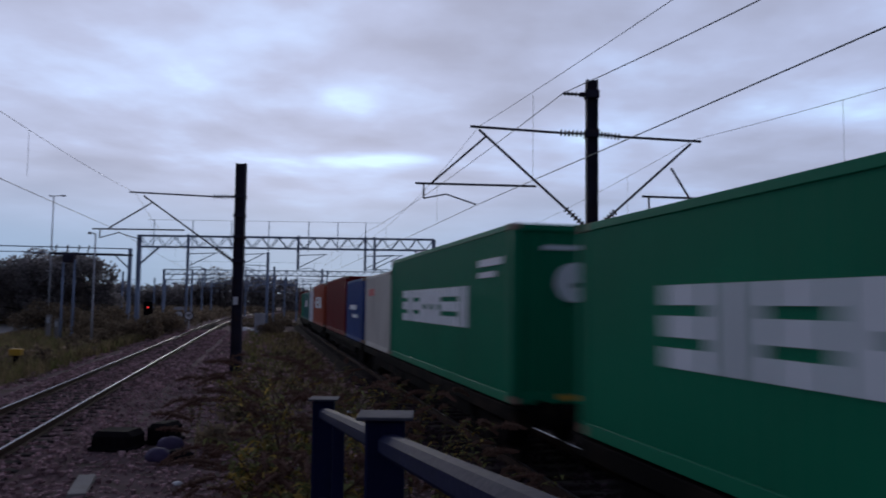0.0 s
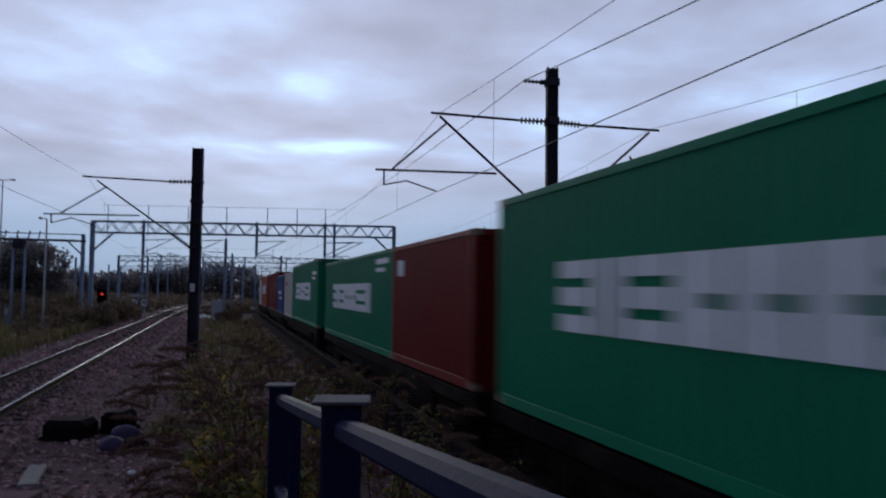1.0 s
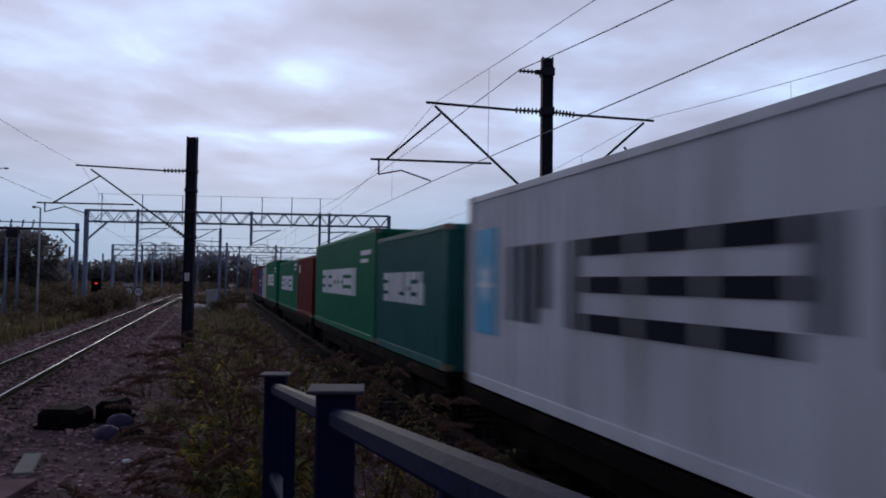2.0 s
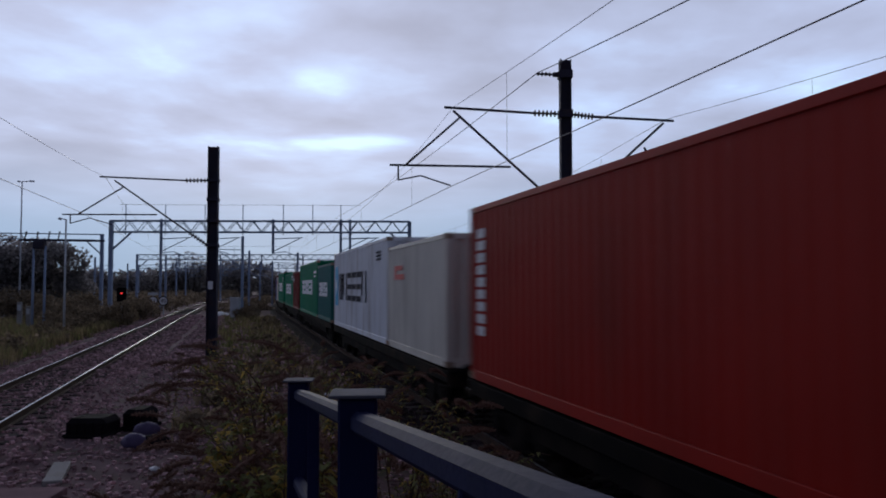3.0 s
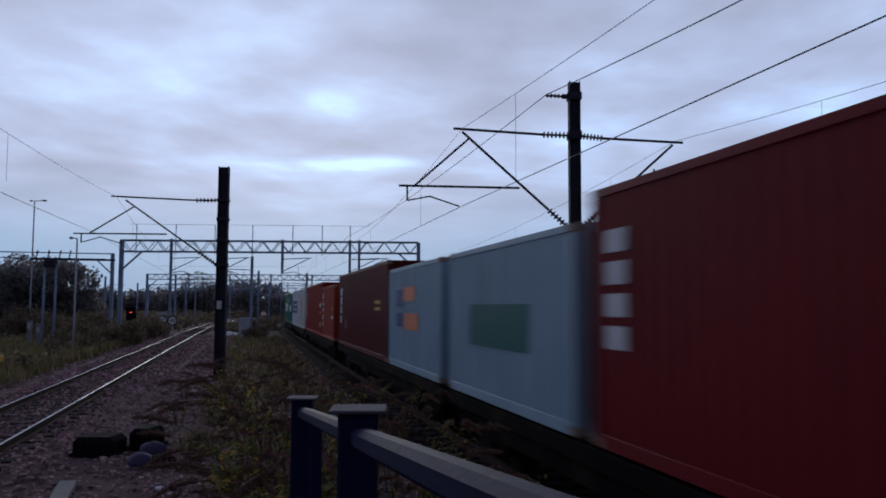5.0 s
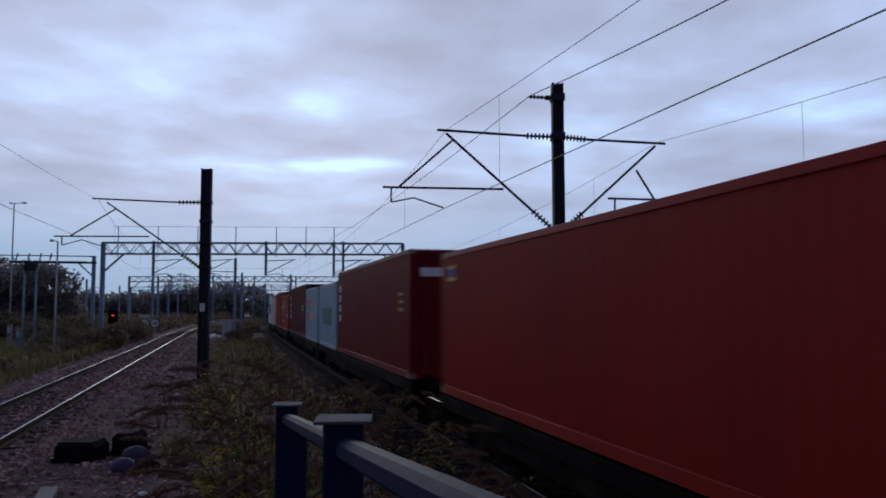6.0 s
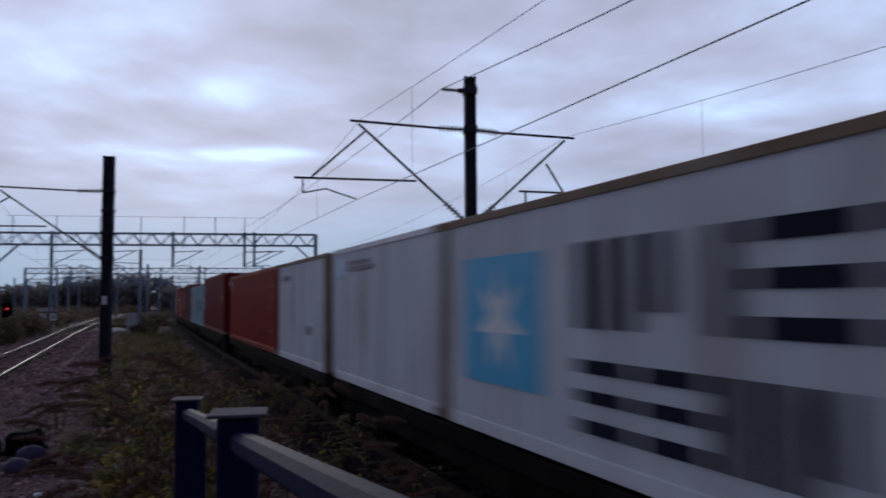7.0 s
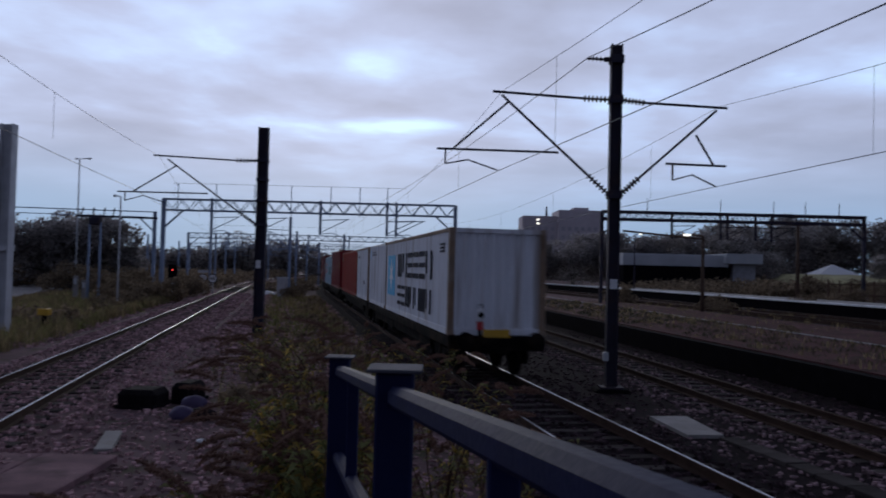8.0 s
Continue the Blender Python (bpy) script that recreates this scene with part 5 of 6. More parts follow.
def grass(name, spots, label, mtl, hmin=0.15, hmax=0.5, lift=None):
    """Tufts of blades as one mesh."""
    rng = random.Random(31)
    verts, faces = [], []
    for x, y, k in spots:
        z = (ground_z(x, y) if lift is None else lift) - 0.02
        for _ in range(k):
            bx, by = x + rng.gauss(0, 0.12), y + rng.gauss(0, 0.12)
            h, a, b = rng.uniform(hmin, hmax), rng.uniform(0, 2 * math.pi), rng.uniform(0.1, 0.5)
            dx, dy, w = math.cos(a), math.sin(a), 0.006 + 0.010 * (y > 18) + 0.015 * (y > 35)
            i = len(verts)
            verts += [(bx - dy * w, by + dx * w, z), (bx + dy * w, by - dx * w, z), (bx + dx * h * b * 0.4 + dy * w * 0.6, by + dy * h * b * 0.4 - dx * w * 0.6, z + h * 0.65),
                      (bx + dx * h * b * 0.4 - dy * w * 0.6, by + dy * h * b * 0.4 + dx * w * 0.6, z + h * 0.65), (bx + dx * h * b, by + dy * h * b, z + h)]
            faces += [(i, i + 1, i + 2, i + 3), (i + 3, i + 2, i + 4)]
    me = bpy.data.meshes.new(name)
    me.from_pydata(verts, [], faces)
    me.materials.append(M[mtl])
    tagged(new(name, me), label, "grass", kind="stuff")


def grasses():
    rng = random.Random(41)
    a, b, c = [], [], []
    for _ in range(1500):
        y = 20 + 45 * rng.random()
        x = left_x(y) - 2.8 - 9.0 * rng.random() ** 1.2
        (a if rng.random() < 0.72 else b).append((x, y, 16))
    for _ in range(520):
        y = 12.0 + 58 * rng.random() ** 0.9
        x = rng.uniform(left_x(y) + 4.0 if y > 17 else -0.28 * y, train_x(y) - 2.2)
        (a if rng.random() < 0.3 else c).append((x, y, 9))
    for _ in range(1100):
        y = 20 + 55 * rng.random()
        x = rng.uniform(17.5 - 0.115 * y, 25.5)
        (a if rng.random() < 0.35 else c).append((x, y, 10))
    p1, p2 = [], []
    for _ in range(1500):
        y = 12 + 50 * rng.random() ** 1.2
        x = 12.5 - 0.137 * y + (4.6 + 0.02 * y) * rng.random() ** 0.8
        (p1 if rng.random() < 0.2 else p2).append((x, y, 6))
    grass("dry_grass", p1, "dry weeds growing over the old platform", "drygrass", 0.06, 0.26, 0.54)
    grass("grass", p2, "green weeds growing over the old platform", "moss", 0.03, 0.16, 0.54)
    grass("dry_grass", a, "dry straw-coloured grass tufts along the tracks", "drygrass", 0.2, 0.65)
    grass("grass", b, "rough green and brown grass on the verge", "leaf", 0.15, 0.6)
    grass("grass", c, "thin green grass growing through the gravel", "leaf", 0.08, 0.35)


grasses()


def crown_bm(rng, clumps, per, size, lf):
    """Leaves in uneven clumps; each leaf a small bent quad."""
    bm = B()
    for cx, cy, cz, r in clumps:
        for _ in range(per):
            v = Vector((rng.gauss(0, 1), rng.gauss(0, 1), rng.gauss(0, 1))).normalized() * r * (0.55 + 0.5 * rng.random())
            p = Vector((cx, cy, cz)) + Vector((v.x, v.y, v.z * 0.8))
            a = Vector((rng.uniform(-1, 1), rng.uniform(-1, 1), rng.uniform(-0.6, 0.6))).normalized() * lf * rng.uniform(0.6, 1.4)
            b = a.cross(Vector((rng.uniform(-1, 1), rng.uniform(-1, 1), rng.uniform(-1, 1)))).normalized() * lf * rng.uniform(0.4, 0.9)
            q = [bm.verts.new(p + a), bm.verts.new(p + b), bm.verts.new(p - a * 0.8), bm.verts.new(p - b)]
            bm.faces.new(q[:3])
            bm.faces.new((q[0], q[2], q[3]))
    return bm


def tree(m, h, wdt, seed, label, shrub=False, per=330):
    rng = random.Random(seed)
    t = thing("bush" if shrub else "tree", m, label, "bush" if shrub else "tree")
    trunk = B()
    th = h * (0.15 if shrub else 0.35)
    bm_tube(trunk, [(0, 0, -0.3), (0.05, 0, th * 0.5), (0.1, 0.05, th), (0.0, 0.1, h * 0.75)], [0.035 * h, 0.028 * h, 0.022 * h, 0.006 * h], 7)
    clumps = []
    for i in range(26 if not shrub else 16):
        a = rng.uniform(0, 2 * math.pi)
        z = th * 0.6 + (h - th * 0.6) * (0.1 + 0.82 * rng.random())
        q = (z - th * 0.6) / (h - th * 0.6)
        rr = wdt * 0.5 * math.sqrt(max(0.05, 1 - (q - 0.4) ** 2 * 2.2)) * rng.uniform(0.45, 1.0)
        c = (math.cos(a) * rr, math.sin(a) * rr, z)
        clumps.append((*c, wdt * rng.uniform(0.13, 0.24)))
        if i < 9:
            bm_tube(trunk, [(0, 0, th * 0.8), (c[0] * 0.5, c[1] * 0.5, (th + z) * 0.5), c], [0.012 * h, 0.008 * h, 0.003 * h], 5)
    part("trunk", trunk, "bark", t)
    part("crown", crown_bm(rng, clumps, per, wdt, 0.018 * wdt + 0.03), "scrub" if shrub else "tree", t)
    return t


def woods():
    kinds = [tree(pose(-36, 80, 0.3), 6.9, 8.6, 1, "dark dense broadleaf tree behind the sidings"), tree(pose(-47.5, 82, 0.5), 7.6, 8.0, 2, "dark dense broadleaf tree behind the sidings"),
             tree(pose(-52, 82, 0.6), 6.8, 8.0, 3, "dark dense broadleaf tree behind the sidings")]
    rng = random.Random(51)
    for x, y, s in [(-39.5, 79, 0.98), (-34.2, 82, 0.72), (-58, 85, 1.0), (-64, 80, 1.05), (-72, 88, 1.2), (-41, 86, 0.95), (-80, 90, 1.2),
                    # beyond the platforms
                    (52, 150, 1.6), (60, 158, 1.5), (44, 150, 1.35), (36, 152, 1.25), (70, 150, 1.9), (80, 146, 1.7), (90, 150, 1.9), (100, 140, 1.8), (30, 150, 1.35), (24, 146, 1.3),
                    (17, 150, 1.25), (110, 130, 1.7), (76, 170, 1.9), (48, 172, 1.6), (64, 176, 1.75), (40, 150, 1.1), (66, 115, 0.9), (73, 112, 0.85), (81, 116, 1.0), (89, 113, 0.9), (54.5, 150, 1.1), (56, 138, 0.9), (120, 140, 1.8), (12, 160, 1.2), (6, 170, 1.2)]:
        k = rng.choice(kinds)
        t = copy_thing(k, pose(x, y, ground_z(x, y) - 0.2, 0, 0, rng.uniform(0, 360)))
        t.scale = (s, s, s * rng.uniform(0.85, 1.1))
        if x > 0:
            t["label"] = "dark broadleaf tree beyond the far platform"
    # poplars on the skyline
    pop = tree(pose(-62, 238, 0.8), 13.0, 3.4, 9, "slender dark poplar on the distant skyline", per=150)
    for x, y, s in ((-66.5, 240, 0.88), (-64.4, 236, 0.97), (-60.2, 239, 1.0), (-58.0, 236, 0.9), (-70, 238, 0.85), (-30.5, 240, 0.86), (-54, 240, 0.8)):
        t = copy_thing(pop, pose(x, y, 0.5, 0, 0, rng.uniform(0, 360)))
        t.scale = (s, s, s)
    b = tree(pose(-20.5, 52, 0), 1.5, 2.6, 7, "low scrubby bush on the verge", True, 160)
    for x, y, s in [(-19, 55, 1.1), (-22, 60, 1.4), (-23, 57, 1.2), (-25, 62, 1.5), (-28, 66, 1.6), (-21, 66, 1.2), (-33, 70, 1.8), (-19.5, 47, 0.8), (-12.5, 66, 0.7), (-14.5, 78, 0.9), (-45, 89, 2.0), (-50, 88, 2.2),
                    (38, 80, 1.0), (41.5, 82, 1.2), (45, 81, 0.9), (48, 86, 1.3), (51, 83, 1.1), (54.5, 82, 0.9), (58, 84, 1.1), (50, 94, 1.6), (54, 98, 1.5), (46, 98, 1.6), (21, 62, 0.8), (23, 66, 1.0), (29, 64, 1.1), (33, 66, 1.0), (36, 70, 1.3), (40, 68, 1.2), (46, 74, 1.4), (17, 76, 1.2), (12.5, 40, 0.45), (14, 34, 0.4), (13.6, 30, 0.45), (16.5, 38, 0.5), (12.0, 45, 0.5), (18.5, 30, 0.45), (21, 34, 0.5)]:
        t = copy_thing(b, pose(x, y, ground_z(x, y) - 0.1, 0, 0, rng.uniform(0, 360)))
        t.scale = (s, s, s * rng.uniform(0.8, 1.1))
    # the wooded skyline far down the line
    rngf = random.Random(61)
    clumps = []
    for i in range(190):
        x = -190 + 300 * i / 190 + rngf.uniform(-3, 3)
        hgt = 6.0 + 3.0 * noise.noise(Vector((x * 0.05, 0, 7))) + (2.5 if -62 < x < -40 else 0)
        for j in range(4):
            clumps.append((x + rngf.uniform(-2, 2), 250 + rngf.uniform(-12, 12), hgt * (0.08 + 0.27 * j), rngf.uniform(2.2, 3.4)))
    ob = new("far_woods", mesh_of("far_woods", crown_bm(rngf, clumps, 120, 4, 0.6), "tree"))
    tagged(ob, "dark line of distant woods on the horizon", "woods", kind="stuff")


woods()


def scrub_stuff(name, spots, mtl, label, seed, per=70):
    """Low tangled growth as one mesh; spots: (x, y, half width, height)."""
    rng = random.Random(seed)
    verts, faces = [], []
    for x, y, r, h in spots:
        z = ground_z(x, y)
        lf = 0.10 + 0.0016 * y
        for _ in range(per):
            a, q, u = rng.uniform(0, 2 * math.pi), math.sqrt(rng.random()), rng.random()
            p = Vector((x + math.cos(a) * q * r, y + math.sin(a) * q * r, z + h * u * (1 - 0.6 * q * q)))
            d = Vector((rng.uniform(-1, 1), rng.uniform(-1, 1), rng.uniform(-0.2, 1))).normalized() * lf * rng.uniform(0.6, 1.5)
            e = d.cross(Vector((rng.uniform(-1, 1), rng.uniform(-1, 1), rng.uniform(-1, 1)))).normalized() * lf * rng.uniform(0.3, 0.7)
            i = len(verts)
            verts += [tuple(p + d), tuple(p + e), tuple(p - d * 0.7), tuple(p - e)]
            faces += [(i, i + 1, i + 2), (i, i + 2, i + 3)]
    me = bpy.data.meshes.new(name)
    me.from_pydata(verts, [], faces)
    me.materials.append(M[mtl])
    tagged(new(name, me), label, "scrub", kind="stuff")


def scrub():
    rng = random.Random(81)
    far, verge, bank, mid, station = [], [], [], [], []
    while len(far) < 900:
        y = 78 + 165 * rng.random() ** 0.8
        x = rng.uniform(-0.48 * y, 0.12 * y)
        u, v = abs(x - left_x(y)), x - train_x(y)
        if u < 2.6 or -2.6 < v < 6 or abs(x - far_left_x(y)) < 2.5:
            continue
        low = -2.6 < x - left_x(y) and v < 0
        far.append((x, y, rng.uniform(0.7, 2.0), rng.uniform(0.25, 0.7) if low else rng.uniform(0.5, 2.0)))
    for _ in range(330):
        y = 30 + 42 * rng.random()
        x = left_x(y) - 3.6 - (4.0 + 0.10 * y) * rng.random()
        verge.append((x, y, rng.uniform(0.3, 0.9), rng.uniform(0.12, 0.25) if (-0.345 < x / y < -0.25 and y > 52) or (x / y < -0.44 and y > 38) else rng.uniform(0.25, 0.8)))
    for _ in range(320):
        y = 74 + 14 * rng.random()
        x = rng.uniform(-62, -27.5)
        if y < 84 and -24.5 - 0.235 * y < x < -13 - 0.295 * y:
            continue
        bank.append((x, y, rng.uniform(0.8, 1.8), rng.uniform(0.8, 2.6)))
    for _ in range(70):
        y = 14 + 60 * rng.random()
        x = rng.uniform(left_x(y) + 3.2 + 0.06 * y, train_x(y) - 2.4)
        mid.append((x, y, rng.uniform(0.2, 0.5), rng.uniform(0.12, 0.45)))
    for _ in range(420):
        y = 96 + 26 * rng.random()
        x = rng.uniform(38.5 - 0.158 * y + 3, 70)
        station.append((x, y, rng.uniform(0.8, 1.8), rng.uniform(0.9, 2.4) if x < 50 else rng.uniform(0.6, 1.6)))
    scrub_stuff("scrub", far, "scrub", "low brown-green scrub between the distant tracks", 1, 60)
    scrub_stuff("scrub", verge, "scrub", "brown and green bramble scrub along the track", 2, 90)
    scrub_stuff("scrub", bank, "scrub", "dark rusty undergrowth at the foot of the trees", 3, 110)
    scrub_stuff("scrub", mid, "scrub", "small tangled weeds in the gravel between the tracks", 4, 45)
    scrub_stuff("scrub", station, "scrub", "dark bushes behind the far platform", 5, 90)


scrub()


# ---------------- right-hand platforms and what lies beyond ----------------
def strip(name, fa, fb, y0, y1, z0, z1, mtl, label, cat="platform", n=12):
    """A raised strip of ground between two lines x = fa(y) and x = fb(y)."""
    bm = B()
    ring = None
    for i in range(n + 1):
        y = y0 + (y1 - y0) * i / n
        cur = [bm.verts.new((fa(y), y, z0)), bm.verts.new((fa(y), y, z1)), bm.verts.new((fb(y), y, z1)), bm.verts.new((fb(y), y, z0))]
        if ring:
            for k in range(3):
                bm.faces.new((ring[k], ring[k + 1], cur[k + 1], cur[k]))
        else:
            bm.faces.new(cur)
        ring = cur
    bm.faces.new(ring[::-1])
    ob = new(name, mesh_of(name, bm, mtl))
    return tagged(ob, label, cat, kind="structure")


def wall_x(y):
    return 12.0 - 0.137 * y


def edge_x(y):
    return 17.35 - 0.115 * y


strip("platform_wall", wall_x, lambda y: wall_x(y) + 0.35, -10, 75, -0.4, 0.50, "black", "near-black platform face wall beside the track")
strip("platform", lambda y: wall_x(y) + 0.352, lambda y: edge_x(y) - 0.25, -10, 75, -0.4, 0.54, "brick", "disused platform with worn red-brown surface")
strip("platform_edge", lambda y: edge_x(y) - 0.248, edge_x, -10, 75, -0.4, 0.56, "concrete", "worn grey stone coping along the platform edge")
def coping_x(y):
    return 37.1 - 0.158 * y


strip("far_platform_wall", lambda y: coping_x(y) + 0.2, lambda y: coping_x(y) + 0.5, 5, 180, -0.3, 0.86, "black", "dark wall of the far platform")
strip("far_platform_coping", coping_x, lambda y: coping_x(y) + 0.75, 5, 180, 0.862, 0.97, "coping", "bright white coping of the far platform")
strip("far_platform", lambda y: coping_x(y) + 0.752, lambda y: coping_x(y) + 6.0, 5, 120, -0.3, 0.95, "concrete", "grey surface of the far platform")
strip("trackbed", lambda y: edge_x(y) + 0.003, lambda y: coping_x(y) - 9.2, -10, 75, -0.6, 0.12, "brick", "red-brown weedy bed of a lifted track", "ground")
strip("yard_road", lambda y: -24.0 - 0.235 * y, lambda y: -13.5 - 0.295 * y, 44, 92, -0.5, 0.10, "concrete", "pale worn yard road beside the siding", "road")
strip("cess", lambda y: train_x(y) + 1.75, lambda y: wall_x(y) - 0.003, -10, 75, -0.6, -0.205, "bed_dark", "near-black ballast strip between the track and the platform", "ground", 24)
railway_track(lambda y: coping_x(y) - 6.0, 0.15, 0, 150, "railway track with dull rails between the platforms", shiny=False, sleepers=(20, 60))
railway_track(lambda y: coping_x(y) - 1.75, 0.15, 0, 150, "railway track with bright rails beside the far platform", shiny=True, sleepers=(20, 60))


def mast_far(x, y, h, label, lattice=False, arm=2.4, side=-1):
    m = thing("overhead_line_mast", pose(x, y, ground_z(x, y)), label, "line mast")
    bm = B()
    if lattice:
        for sx in (-0.28, 0.28):
            bm_bar(bm, (sx, 0, -0.2), (sx, 0, h), 0.06, square=True)
        for i in range(int(h / 0.55)):
            bm_bar(bm, (-0.28, 0, i * 0.55), (0.28, 0, i * 0.55 + 0.55), 0.025, 4)
            bm_bar(bm, (0.28, 0, i * 0.55), (-0.28, 0, i * 0.55 + 0.55), 0.025, 4)
    else:
        bm_box(bm, (-0.12, -0.12, -0.2), (0.12, 0.12, h), 0.02)
    part("post", bm, "mast" if lattice else "gantry", m)
    for s in ((-1, 1) if lattice else (side,)):
        a = part("cantilever", bm_bar(B(), (0, 0, h - 1.3), (s * arm, 0, h - 1.2), 0.04, 5), "mast" if lattice else "gantry", m)
        part("strut", bm_bar(B(), (0, 0, h - 3.0), (s * arm * 0.85, 0, h - 1.25), 0.04, 5), "mast" if lattice else "gantry", a)
        part("registration_tube", bm_bar(B(), (s * arm * 0.45, 0, h - 2.3), (s * arm * 1.1, 0, h - 2.3), 0.03, 5), "mast" if lattice else "gantry", a)
    return m


mast_far(23.4, 34.6, 8.5, "dark lattice overhead line mast between the far tracks", True, 2.2)
gantry(pose(0, 34.9, 0), 23.4, 40.0, 7.7, 8.4, (27,), "dark lattice gantry beam over the far platform", (), False, "mast")
for x, y, h, s in [(-14.5, 75, 7.4, -1), (-18.5, 100, 7.2, -1), (-24, 140, 7.3, -1), (-31, 108, 7.0, 1), (-27, 92, 7.0, 1), (-37, 135, 7.0, 1), (-42, 160, 7, 1), (-20, 128, 7, -1), (-12, 96, 7, -1), (-44, 118, 7, 1), (-50, 150, 7, 1), (-33, 150, 7, 1)]:
    mast_far(x, y, h, "slim grey overhead line mast far down the line", side=s, arm=2.8)


def left_mast():
    m = thing("overhead_line_mast", pose(-15.5, 28, 0.05), "broad grey steel overhead line mast", "line mast")
    bm = B()
    h_section(bm, 0.22, 0.2, 0.04, -0.3, 7.4)
    part("post", bm, "galv", m)
    a = part("cantilever", bm_bar(B(), (-0.2, 0, 7.3), (-3.6, 0, 7.45), 0.06, square=True), "galv", m)
    part("strut", bm_bar(B(), (-0.2, 0, 6.2), (-2.4, 0, 7.35), 0.04, 5), "galv", a)
    part("clamp", bm_box(B(), (-0.24, -0.22, 2.9), (0.24, 0.22, 3.1)), "galv", m)


left_mast()


def portal():
    g = thing("overhead_line_gantry", pose(0, 68, 0), "slim grey twin-boom gantry over the sidings", "line gantry")
    part("upper_boom", bm_bar(B(), (-58, 0, 7.45), (-24.8, 0, 7.05), 0.045, square=True), "gantry", g)
    part("lower_boom", bm_bar(B(), (-58, 0, 6.95), (-25.4, 0, 6.6), 0.035, square=True), "gantry", g)
    part("leg", bm_box(B(), (-24.95, -0.13, -0.3), (-24.68, 0.13, 7.1), 0.02), "gantry", g)
    part("leg", bm_box(B(), (-58.13, -0.13, -0.3), (-57.87, 0.13, 7.5), 0.02), "gantry", g)
    part("knee_brace", bm_bar(B(), (-24.9, 0, 5.4), (-26.2, 0, 6.6), 0.05, square=True), "gantry", g)
    for x in (-32, -38, -44):
        part("insulator", insulator(B(), (x, 0, 6.9), (x - 1.2, 0, 5.8), 0.09, 5), "insul", g)


portal()


def lamp_post(x, y, h, label, heads=((0.9, 0),), thin=0.07, mtl="galv", glow=False):
    lp = thing("lamp_post", pose(x, y, ground_z(x, y)), label, "lamp post")
    part("post", bm_bar(B(), (0, 0, -0.3), (0, 0, h), thin * 1.4, 8, thin * 0.8), mtl, lp)
    for dx, dy in heads:
        arm = part("arm", bm_bar(B(), (0, 0, h), (dx * 0.6, dy * 0.6, h + 0.06), thin * 0.6, 6), mtl, lp)
        part("lamp_head", bm_box(B(), (min(dx * 0.65, dx), dy - 0.14, h - 0.02), (max(dx * 0.65, dx), dy + 0.14, h + 0.12), 0.04), "lamp_glow" if glow else mtl, arm)
    return lp


lamp_post(-34.7, 75, 12.4, "tall slim floodlight mast behind the trees", ((1.1, 0), (-0.5, 0.2)))
lamp_post(-18.4, 45, 6.4, "pale thin yard lamp post", ((-0.4, 0),), 0.055)
lp = lamp_post(19.7, 60, 6.0, "brown platform lamp post with a lit head and long beam", ((-1.5, 0),), 0.13, "fence", True)
part("beam", bm_bar(B(), (0, 0, 5.75), (-6.1, 0, 6.25), 0.07, square=True), "fence", lp)
lamp_post(38.1, 85, 8.4, "brown timber pole with a crossarm", ((1.2, 0), (-1.2, 0)), 0.18, "fence")
lamp_post(23.0, 95, 7.8, "slim lamp post with a lit white head", ((0.8, 0),), 0.07, "mast", True)


def twin_pole():
    t = thing("transformer_pole", pose(-22, 50, ground_z(-22, 50)), "twin pole with a dark transformer on top", "pole")
    for sx in (-0.35, 0.35):
        part("pole", bm_bar(B(), (sx, 0, -0.3), (sx, 0, 5.2), 0.09, 8, 0.07), "gantry", t)
    part("transformer", bm_box(B(), (-0.34, -0.25, 5.0), (0.34, 0.25, 5.5), 0.06), "mast", t)
    part("crossarm", bm_bar(B(), (-1.2, 0, 5.55), (3.9, 0, 5.5), 0.06, square=True), "mast", t)
    for x in (-0.9, -0.2, 0.5, 1.1):
        part("insulator", insulator(B(), (x, 0, 5.55), (x + 0.1, 0, 6.1), 0.07, 4), "insul", t)


twin_pole()


def signal():
    s = thing("ground_signal", pose(-19.7, 58, ground_z(-19.7, 58)), "black railway signal showing a red light", "signal")
    part("post", bm_bar(B(), (0, 0, -0.2), (0, 0, 1.9), 0.07, 8), "galv", s)
    head = part("head", bm_box(B(), (-0.35, -0.12, 1.6), (0.28, 0.12, 2.6), 0.03), "black", s)
    part("lens", bm_bar(B(), (0.0, -0.16, 2.24), (0.0, -0.11, 2.24), 0.085, 14), "red_lamp", head, "glowing red signal lens")
    part("hood", bm_bar(B(), (0.0, -0.34, 2.38), (0.0, -0.12, 2.38), 0.14, 10), "black", head)


signal()


